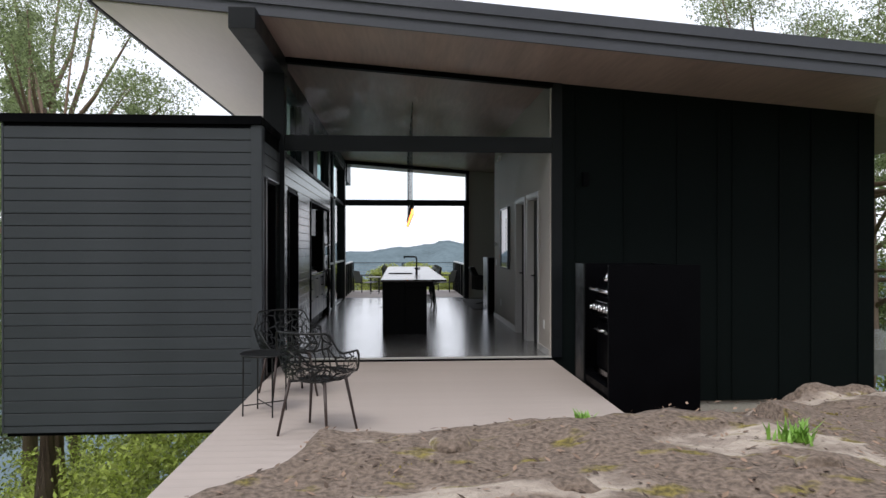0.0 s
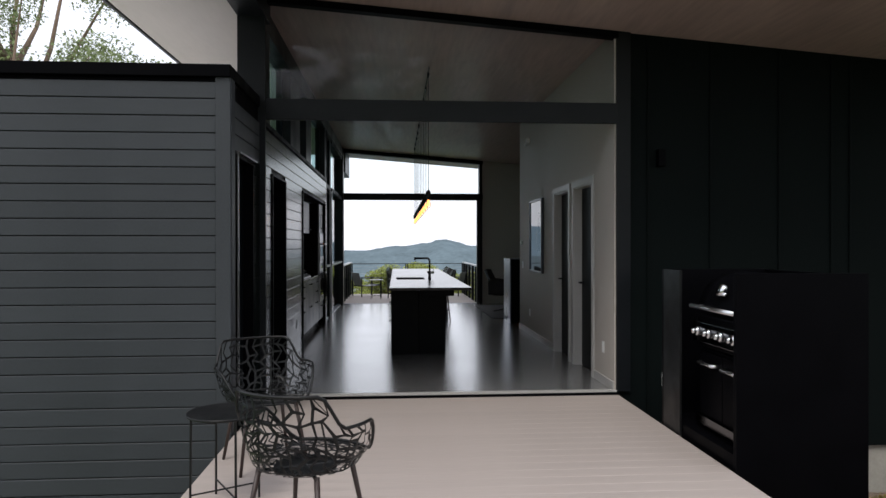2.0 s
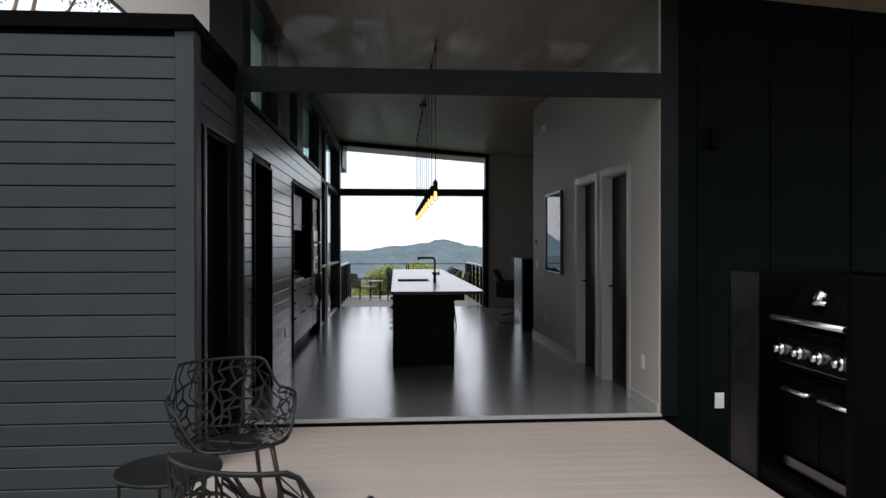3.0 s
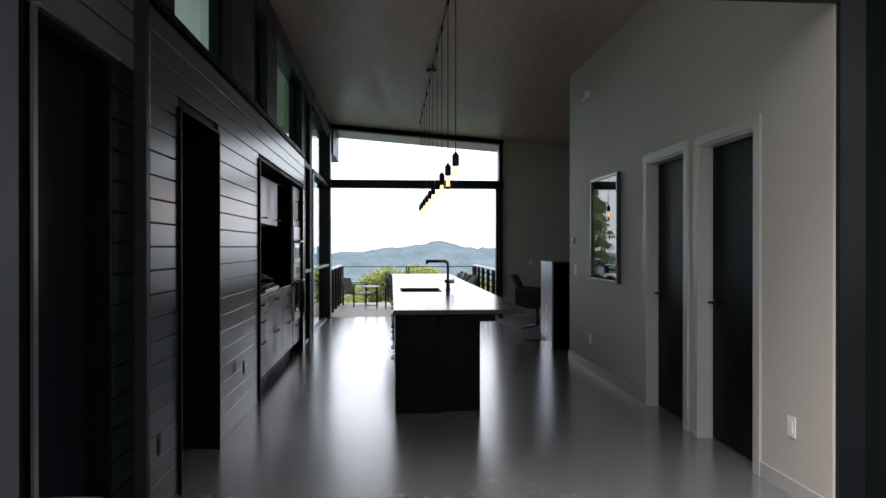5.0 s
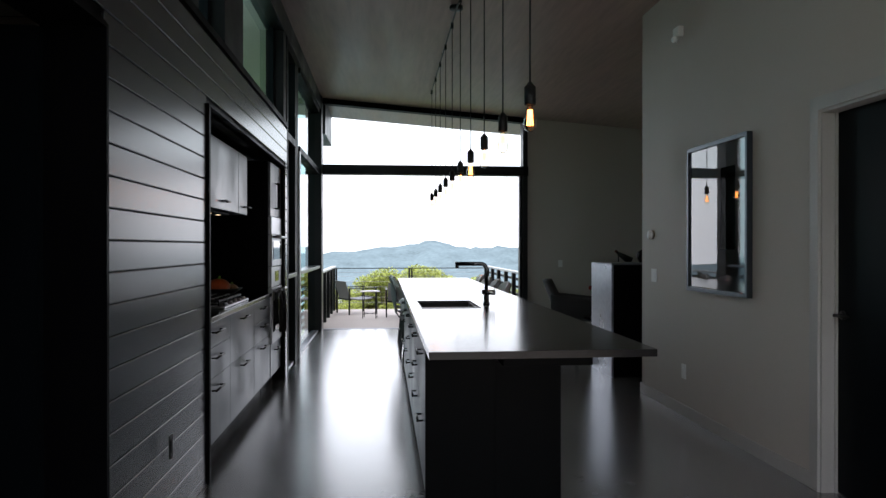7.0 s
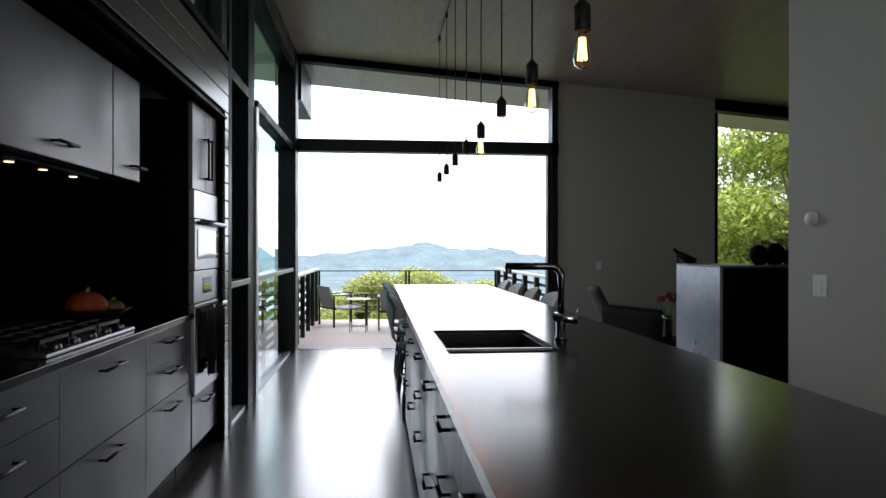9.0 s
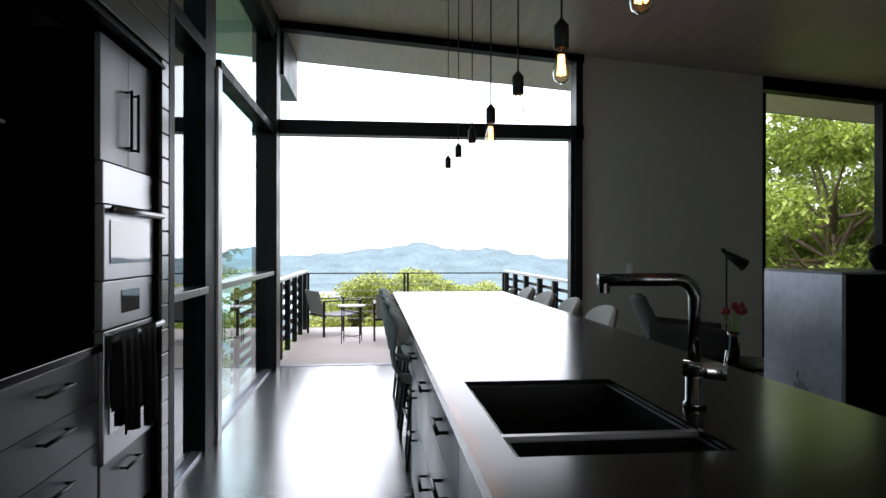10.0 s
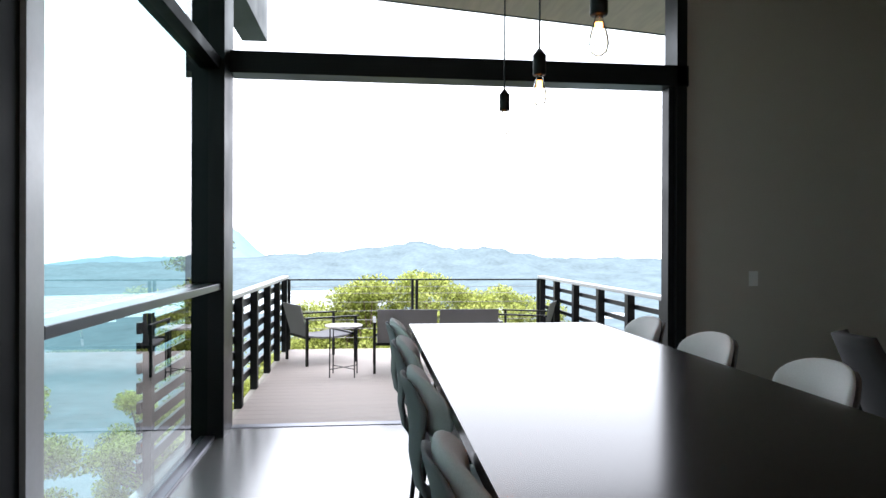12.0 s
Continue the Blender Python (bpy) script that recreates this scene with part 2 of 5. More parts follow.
# ---- the house ----
M_RAILTOP = material("pale_metal_cap", (0.4, 0.41, 0.42), 0.4, metal=0.6, vary=0.08, bump=0.03)
def roof_z(x):
    """Underside of the single-pitch roof."""
    return 3.765 - 0.0795 * x


def sloped(bm, x0, x1, y0, y1, up0, up1):
    """A slab that follows the roof's pitch, from up0 to up1 above its underside."""
    v = [bm.verts.new((x, y, roof_z(x) + u)) for u in (up0, up1) for x, y in ((x0, y0), (x1, y0), (x1, y1), (x0, y1))]
    for f in ((3, 2, 1, 0), (4, 5, 6, 7), (0, 1, 5, 4), (1, 2, 6, 5), (2, 3, 7, 6), (3, 0, 4, 7)):
        bm.faces.new([v[i] for i in f])
    return bm


def wall_under_roof(bm, x0, x1, y0, y1, z0, drop=0.0):
    v = [bm.verts.new((x, y, z)) for x, y, z in (
        (x0, y0, z0), (x1, y0, z0), (x1, y1, z0), (x0, y1, z0),
        (x0, y0, roof_z(x0) - drop), (x1, y0, roof_z(x1) - drop), (x1, y1, roof_z(x1) - drop), (x0, y1, roof_z(x0) - drop))]
    for f in ((3, 2, 1, 0), (4, 5, 6, 7), (0, 1, 5, 4), (1, 2, 6, 5), (2, 3, 7, 6), (3, 0, 4, 7)):
        bm.faces.new([v[i] for i in f])
    return bm


floor = structure("floor", boxes((-1.25, 2.482, 0.0, 0.3, -0.35, 0.0), (-1.25, 8.8, 0.3, 10.3, -0.35, 0.0)), M_CONCRETE, "polished grey concrete floor with soft reflections")
ceiling = structure("ceiling", sloped(bmesh.new(), -2.64, 8.9, -1.5, 11.84, 0.0, 0.05), M_CEILING, "pale brown plywood ceiling running out as the soffit")
roof = structure("roof", sloped(bmesh.new(), -2.66, 8.92, -1.46, 11.86, 0.054, 0.33), M_STEEL_BEAM, "single-pitch roof deck in dark grey metal")
fascia = thing("fascia", "dark grey metal fascia in two stepped bands", "", kind="structure")
part("lower_band", sloped(bmesh.new(), -2.70, 8.95, -1.53, -1.504, 0.0, 0.12), M_FASCIA, fascia)
part("middle_band", sloped(bmesh.new(), -2.72, 8.97, -1.555, -1.504, 0.12, 0.235), M_FASCIA, fascia)
part("upper_band", sloped(bmesh.new(), -2.74, 8.99, -1.58, -1.464, 0.235, 0.35), M_FASCIA, fascia)
part("side_band", sloped(bmesh.new(), -2.70, -2.664, -1.46, 11.84, -0.02, 0.36), M_FASCIA, fascia)
part("rear_band", sloped(bmesh.new(), -2.70, 8.95, 11.864, 11.89, 0.0, 0.36), M_FASCIA, fascia)

# separate lighter skin standing in for daylight on the plywood underside
soffit = structure("soffit", sloped(bmesh.new(), -2.63, -1.104, -1.49, 11.83, -0.02, -0.004), M_SOFFIT_LIT, "soffit over the low block, its plywood made pale for daylight")

# front wall with vertical panels, roof shade darkened into their colour
wall_front = structure("wall_front", wall_under_roof(boxes((2.50, 2.622, 0.019, 0.3, -0.6, -0.002)), 2.622, 6.88, 0.02, 0.22, -0.6), M_PANEL_SHADED, "panel-clad front wall, roof shade darkened into its near-black paint")
foundation = structure("foundation", boxes((2.54, 6.84, 0.06, 0.30, -2.2, -0.604)), M_FOUNDATION, "bare concrete foundation under the front wall")
wall_east = structure("wall_east", wall_under_roof(bmesh.new(), 6.72, 6.88, 0.224, 5.1, -0.6), M_PANEL_SHADED, "dark side wall of the house")

# opening in the front: posts, lintel and glazed transom
front_frame = thing("door_frame", "dark steel frame of the wide open front", "", kind="structure")
part("lintel", boxes((-0.93, 2.484, -0.03, 0.012, 2.648, 2.85), bevel=0.004), M_STEEL_BEAM, front_frame)
part("jamb", wall_under_roof(bmesh.new(), 2.484, 2.622, -0.015, 0.018, 0.0, 0.003), M_STEEL_BEAM, front_frame)
part("track", boxes((-0.93, 2.484, -0.016, 0.05, -0.03, 0.012)), M_TRIM, front_frame, "pale metal sill track")
part("sill_edge", boxes((-0.93, 2.50, -0.03, -0.017, -0.1, -0.004)), M_BLACK, front_frame)
part("post", wall_under_roof(wall_under_roof(bmesh.new(), -1.19, -0.93, -0.05, -0.012, 0.0, 0.225), -1.19, -1.005, -0.012, 0.20, 0.0, 0.225), M_STEEL_BEAM, front_frame)
part("head", sloped(bmesh.new(), -0.92, 2.50, -0.02, 0.08, -0.07, -0.004), M_BLACK, front_frame)
window_1 = thing("window_1", "clear transom pane over the open front", "", kind="structure")
bm = bmesh.new()
v = [bm.verts.new(p) for p in ((-0.92, 0.045, 2.85), (2.50, 0.045, 2.85), (2.50, 0.045, roof_z(2.5) - 0.07), (-0.92, 0.045, roof_z(-0.92) - 0.07))]
bm.faces.new(v)
pane = part("pane", bm, M_GLASS, window_1)
pane.visible_shadow = False

# long roof beams along the left
beam_1 = structure("beam_1", boxes((-1.19, -0.925, -1.78, 0.2, 3.62, 3.835), (-1.19, -1.0, 0.202, 10.018, 3.62, 3.845), bevel=0.005), M_STEEL_BEAM, "dark roof beam with its end proud of the eave")
beam_2 = structure("beam_2", boxes((-1.19, -0.955, 10.33, 11.74, 3.27, 3.838), bevel=0.005), M_STEEL_BEAM, "dark outrigger beam under the far eave")

# low block on the left with horizontal boards
block = structure("wall_block", boxes((-3.70, -3.5, -1.14, 6.2, -0.56, 2.76), (-3.5, -1.0, -1.14, -0.98, -0.56, 2.76), (-3.5, -1.65, 6.02, 6.2, -0.56, 2.76)), M_BLACK, "backing of the dark low side block")
block_roof = structure("block_roof", boxes((-3.74, -0.98, -1.19, -0.052, 2.764, 2.86), (-3.74, -1.24, -0.05, 6.24, 2.764, 2.80), bevel=0.004), M_BLACK, "black metal capping and flat roof of the low block")
# unseen pale sheet, added to throw light up at the soffit
roof_bounce_sheet = structure("roof_bounce_sheet", boxes((-3.68, -1.0, -1.12, -0.06, 2.862, 2.872), (-3.68, -1.26, -0.06, 6.2, 2.802, 2.81)), M_BOUNCE_SHEET, "added pale sheet on the low block's roof, bouncing light to the soffit")
block_floor = structure("block_floor", boxes((-3.5, -1.25, -0.98, 6.02, -0.5, 0.0)), M_CONCRETE, "concrete floor inside the low block")
wall_return = structure("wall_return", boxes((-1.18, -1.0, -0.98, -0.93, -0.1, 2.76), (-1.18, -1.0, -0.93, -0.3, 2.2, 2.76), (-1.18, -1.0, -0.3, -0.052, -0.1, 2.76)), M_BLACK, "short return wall beside the deck")

# left inner wall
wall_left = structure("wall_left", boxes((-1.20, -1.02, 0.204, 0.65, 0, 2.65), (-1.20, -1.02, 0.65, 1.52, 2.2, 2.65), (-1.20, -1.02, 1.52, 2.96, 0, 2.65), (-1.20, -1.02, 2.96, 6.08, 2.2, 2.65), (-1.20, -1.02, 6.08, 6.2, 0, 2.65)), M_BLACK, "backing of the board-clad kitchen wall")
wall_niche = structure("wall_niche", boxes((-1.75, -1.68, 2.9, 6.02, 0, 2.3), (-1.68, -1.2, 2.86, 2.94, 0, 2.3), (-1.68, -1.2, 2.94, 6.02, 2.23, 2.3)), M_BLACK, "black back and sides of the kitchen niche")
wall_hall = structure("wall_hall", boxes((-3.0, -2.9, 0.22, 2.8, 0, 2.6), (-2.9, -1.2, 0.22, 0.3, 0, 2.6), (-2.9, -1.2, 2.7, 2.8, 0, 2.6)), M_PLASTER, "plain grey walls of the side hall")
ceiling_hall = structure("ceiling_hall", boxes((-3.0, -1.2, 0.3, 2.7, 2.604, 2.66)), M_PLASTER, "plain hall ceiling")

# right inner wall with two doors
R = 2.47
wall_right = structure("wall_right", wall_under_roof(wall_under_roof(wall_under_roof(boxes(
    (R, R + 0.15, 0.75, 1.515, 2.15, 3.3), (R, R + 0.15, 1.755, 2.52, 2.15, 3.3)),
    R, R + 0.15, 0.02, 0.75, 0), R, R + 0.15, 1.515, 1.755, 0), R, R + 0.15, 2.52, 5.14, 0), M_PLASTER, "warm grey painted wall with two dark doors")
bm = bmesh.new()
for y0, y1 in ((0.75, 1.515), (1.755, 2.52)):
    v = [bm.verts.new((x, y, z)) for x, y, z in ((R, y0, 3.3), (R + 0.15, y0, 3.3), (R + 0.15, y1, 3.3), (R, y1, 3.3), (R, y0, roof_z(R)), (R + 0.15, y0, roof_z(R + .15)), (R + 0.15, y1, roof_z(R + .15)), (R, y1, roof_z(R)))]
    for f in ((0, 1, 5, 4), (1, 2, 6, 5), (2, 3, 7, 6), (3, 0, 4, 7)):
        bm.faces.new([v[i] for i in f])
structure("wall_right_top", bm, M_PLASTER, "warm grey painted wall over the doors")
wall_back = structure("wall_back", wall_under_roof(bmesh.new(), R + 0.15, 8.8, 4.99, 5.14, 0), M_PLASTER, "warm grey wall of the living area")
wall_living = structure("wall_living", wall_under_roof(bmesh.new(), 8.65, 8.8, 5.14, 10.25, 0), M_PLASTER, "warm grey end wall of the living area")

# far wall
wall_far = structure("wall_far", wall_under_roof(wall_under_roof(bmesh.new(), 2.458, 4.69, 10.25, 10.43, -0.3), 6.3, 8.8, 10.25, 10.43, -0.3), M_PLASTER, "warm grey wall beside the view")
far_frame = thing("door_frame", "black steel frame of the open view front", "", kind="structure")
part("beam", boxes((-1.0, 2.47, 10.2, 10.40, 2.585, 2.745), bevel=0.004), M_STEEL_BEAM, far_frame)
part("corner_post", wall_under_roof(bmesh.new(), -1.25, -0.99, 10.02, 10.32, 0, 0.0), M_STEEL_BEAM, far_frame)
part("jamb", wall_under_roof(bmesh.new(), 2.375, 2.456, 10.2, 10.42, 0, 0.0), M_STEEL_BEAM, far_frame)
part("jamb", boxes((2.325, 2.373, 10.24, 10.36, 0, 2.583)), M_STEEL_BEAM, far_frame)
part("head", sloped(bmesh.new(), -0.99, 2.47, 10.2, 10.36, -0.09, -0.003), M_BLACK, far_frame)
part("sill_track", boxes((-0.99, 2.325, 10.27, 10.36, -0.02, 0.005)), M_FRAMEGREY, far_frame, "pale metal sill track")
window_2 = thing("window_2", "clear transom pane over the view front", "", kind="structure")
bm = bmesh.new()
v = [bm.verts.new(p) for p in ((-0.99, 10.3, 2.745), (2.385, 10.3, 2.745), (2.385, 10.3, roof_z(2.385) - 0.09), (-0.99, 10.3, roof_z(-0.99) - 0.09))]
bm.faces.new(v)
part("pane", bm, M_GLASS, window_2).visible_shadow = False

window_3 = thing("window_3", "tall living room window in a black frame", "", kind="structure")
bm = bmesh.new()
box(bm, 4.694, 4.74, 10.26, 10.36, 0, 3.2)
box(bm, 6.24, 6.296, 10.24, 10.38, 0, 3.2)
box(bm, 4.694, 6.296, 10.26, 10.36, 0.0, 0.06)
part("window_frame", bm, M_BLACK, window_3)
part("head", sloped(bmesh.new(), 4.692, 6.298, 10.22, 10.4, -0.16, -0.003), M_BLACK, window_3)
bm = bmesh.new()
bm.faces.new([bm.verts.new(p) for p in ((4.74, 10.31, 0.06), (6.24, 10.31, 0.06), (6.24, 10.31, 3.2), (4.74, 10.31, 3.2))])
part("pane", bm, M_GLASS, window_3).visible_shadow = False

def pane_x(parent, x, y0, y1, z0, z1):
    """A glass sheet in a wall along y, its face towards the room."""
    bm = bmesh.new()
    bm.faces.new([bm.verts.new(p) for p in ((x, y0, z0), (x, y1, z0), (x, y1, z1), (x, y0, z1))])
    part("pane", bm, M_GLASS_TEAL, parent).visible_shadow = False


# glazed left side towards the view
glazing = thing("window_4", "floor-to-roof side glazing with a mid rail", "", kind="structure")
for y0, y1, x0, x1 in ((6.2, 6.29, -1.12, -1.0), (7.08, 7.36, -1.25, -1.03)):
    part("post", boxes((x0, x1, y0, y1, 0, 3.618)), M_MULLION, glazing)
part("edge_strip", boxes((-1.06, -1.012, 7.362, 7.475, 0.0, 2.56)), M_RAILTOP, glazing, "bare aluminium door edge")
for y0, y1 in ((6.29, 7.08), (7.476, 10.02)):
    part("mid_rail", boxes((-1.12, -1.01, y0, y1, 1.03, 1.075), bevel=0.004), M_RAIL_DARK, glazing)
    part("transom", boxes((-1.15, -1.02, y0, y1, 2.56, 2.64), bevel=0.004), M_BLACK, glazing)
    part("sill", boxes((-1.12, -1.05, y0, y1, 0.0, 0.02), bevel=0.003), M_FRAMEGREY, glazing)
    part("head", boxes((-1.16, -1.02, y0, y1, 3.55, 3.618)), M_BLACK, glazing)
    for z0, z1 in ((0.035, 1.03), (1.075, 2.56), (2.64, 3.55)):
        pane_x(glazing, -1.10, y0, y1, z0, z1)

# clerestory over the kitchen wall
clerestory = thing("window_5", "clerestory panes between dark posts above the kitchen wall", "", kind="structure")
part("window_sill", boxes((-1.2, -1.0, 0.204, 6.2, 2.652, 2.70)), M_BLACK, clerestory)
for y0, y1 in ((0.204, 0.62), (2.0, 2.82), (3.45, 4.02), (6.02, 6.2)):
    part("post", boxes((-1.19, -1.01, y0, y1, 2.70, 3.618)), M_STEEL_BEAM, clerestory)
for y0, y1 in ((0.62, 2.0), (2.82, 3.45), (4.02, 6.02)):
    pane_x(clerestory, -1.13, y0, y1, 2.70, 3.618)
    part("window_frame", boxes((-1.16, -1.105, y0, y0 + 0.05, 2.70, 3.618), (-1.16, -1.105, y1 - 0.05, y1, 2.70, 3.618), (-1.16, -1.105, y0 + 0.05, y1 - 0.05, 2.70, 2.745)), M_MULLION, clerestory)

# decks: frames below, boards further down
deck_front = structure("deck_front", boxes((-0.95, 2.49, -5.6, -0.035, -0.26, -0.06)), M_FOUNDATION, "entrance deck of pale boards")
deck_rear = structure("deck_rear", boxes((-1.15, 2.49, 10.44, 14.5, -0.3, -0.08)), M_FOUNDATION, "view deck of pale boards")

# skirting of the right wall
baseboard = structure("baseboard", boxes((R - 0.014, R - 0.001, 2.592, 5.14, 0, 0.09), (R - 0.014, R - 0.001, 0.022, 0.678, 0, 0.09), (R - .014, R + .15, 5.141, 5.154, 0, .09)), M_TRIM, "grey painted skirting board")
# ---- land ----
def smooth(a, b, v):
    v = min(1.0, max(0.0, (v - a) / (b - a)))
    return v * v * (3 - 2 * v)


def bump(v, c, w):
    return math.exp(-((v - c) / w) ** 2)


RIDGE = ((-60, 40), (-25, 66), (-12, 86), (-5.7, 104), (-2.4, 115), (0.5, 132), (2.4, 143), (4.05, 154), (5.4, 146), (7.2, 134), (8.7, 127), (11, 133), (13, 114), (15, 98), (20, 86), (40, 70), (70, 40))


def profile(v, knots):
    if v <= knots[0][0] or v >= knots[-1][0]:
        return 20.0
    for (a, p), (b, q) in zip(knots, knots[1:]):
        if v <= b:
            return p + (q - p) * smooth(a, b, v)


def land_height(x, y):
    """The hillside round the house, its long fall to a lake, and the hills beyond."""
    r, az = math.hypot(x, y), math.degrees(math.atan2(x, y))
    h = -2.5 + 1.55 * smooth(-1.5, 1.5, x) * (1 - smooth(2, 9, y))
    h += 0.9 * smooth(-2.0, -5.0, y) * smooth(-2.5, 0.0, x)
    h -= 0.42 * max(0.0, min(4.0, -x - 3.2)) + 0.08 * max(0.0, min(12.0, -x - 7.0))
    h += 0.08 * max(0.0, min(60.0, x - 10.0)) + 0.05 * max(0.0, min(60.0, -y - 10.0))
    ahead = smooth(105, 60, abs(az))
    h -= ahead * (0.42 * max(0.0, min(r - 10.0, 300.0)))
    if r > 300:
        f = smooth(300, 700, r)
        h = h * (1 - f) - 130 * f
        tall = profile(az, RIDGE)
        far = 165 * bump(az, -11.5, 2.2) + 85 * bump(az, -16, 7) + 60 * bump(az, 22, 30)
        rough = 9 * noise.noise((x * 0.004, y * 0.004, 0)) + 5 * noise.noise((x * 0.012, y * 0.012, 3)) + 5 * noise.noise((x * 0.035, y * 0.035, 8))
        low = 60 * bump(r, 1900, 300) * smooth(0, 9, az) + 25 * bump(r, 1000, 200) * smooth(-30, -8, az)
        h += tall * bump(r, 2750, 380) + far * bump(r, 4300, 420) * 1.15 + rough * smooth(2150, 2500, r) + low + rough * smooth(0, 6, az) * smooth(900, 1500, r)
    return h


radii = [0.0] + [14 * 1.0667 ** i for i in range(92)]
radii = [r for r in radii if r < 4900]
SEG = 300
verts, faces, kinds = [(0, 0, land_height(0.01, 0.01))], [], []
for r in radii[1:]:
    for k in range(SEG):
        # finer sectors towards the view
        u = k / SEG * 2 - 1
        a = math.pi * (0.35 * u + 0.65 * u ** 3)
        x, y = r * math.sin(a), r * math.cos(a)
        verts.append((x, y, land_height(x, y)))
for k in range(SEG):
    faces.append((0, 1 + (k + 1) % SEG, 1 + k))
    kinds.append(0)
for i in range(len(radii) - 2):
    for k in range(SEG):
        a, b = 1 + i * SEG + k, 1 + i * SEG + (k + 1) % SEG
        faces.append((a, b, b + SEG, a + SEG))
        z = verts[a][2]
        # past 330 m faces take the haze-tinted hill colours, low ones the lake
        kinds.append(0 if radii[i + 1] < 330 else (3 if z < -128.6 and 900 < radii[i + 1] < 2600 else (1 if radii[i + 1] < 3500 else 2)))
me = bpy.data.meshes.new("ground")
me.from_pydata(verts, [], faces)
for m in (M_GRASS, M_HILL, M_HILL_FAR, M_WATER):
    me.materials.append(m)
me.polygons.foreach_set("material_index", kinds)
me.polygons.foreach_set("use_smooth", [True] * len(faces))
ground = tagged(new("ground", me), "wooded hillside falling to a lake and hills tinted blue for haze", "", "", "structure")


# rock knoll before the entrance
def rock_height(x, y):
    crest = -5.76 + 0.5 * smooth(1.2, 2.2, x) + 1.0 * smooth(2.0, 3.6, x) - 0.06 * math.sin(x * 4.1)
    top = 0.70 - 0.3 * smooth(1.9, 3.4, x) + 0.045 * noise.noise((x * 1.1, y * 1.1, 5)) + 0.03 * noise.noise((x * 2.6, y * 2.6, 1))
    top += 0.022 * noise.noise((x * 6, y * 6, 2)) + 0.012 * noise.noise((x * 17, y * 17, 2))
    foot = -0.24 - 0.72 * smooth(-2.4, -0.6, y)
    f = smooth(crest - 0.1, crest + 0.7 + 1.6 * smooth(2.4, 3.4, x), y)
    z = top * (1 - f) + foot * f
    edge = 0.24 - 0.55 * smooth(-6.0, -7.0, y) + 0.1 * noise.noise((x * 2, y * 2.3, 9))
    left = smooth(edge, edge - 0.75, x)
    z = z * (1 - left) + (-1.3) * left
    if f > 0.5:
        z += 0.06 * noise.noise((x * 1.7, y * 1.7, 7)) + 0.03 * noise.noise((x * 5, y * 5, 7))
    # the rock dives under the grass at its outer edge
    rim = min(x + 2.6, 8.4 - x, y + 12.4) + 0.35 * noise.noise((x * 0.8, y * 0.8, 4))
    w = smooth(0.2, 1.7, rim)
    return z * w + (land_height(x, y) - 0.3) * (1 - w)


def patch(name, x0, x1, y0, y1, step, height):
    nx, ny = int((x1 - x0) / step) + 1, int((y1 - y0) / step) + 1
    vs = [(x0 + i * step, y0 + j * step, height(x0 + i * step, y0 + j * step)) for j in range(ny) for i in range(nx)]
    fs = [(j * nx + i, j * nx + i + 1, (j + 1) * nx + i + 1, (j + 1) * nx + i) for j in range(ny - 1) for i in range(nx - 1)]
    me = bpy.data.meshes.new(name)
    me.from_pydata(vs, [], fs)
    me.polygons.foreach_set("use_smooth", [True] * len(fs))
    return me


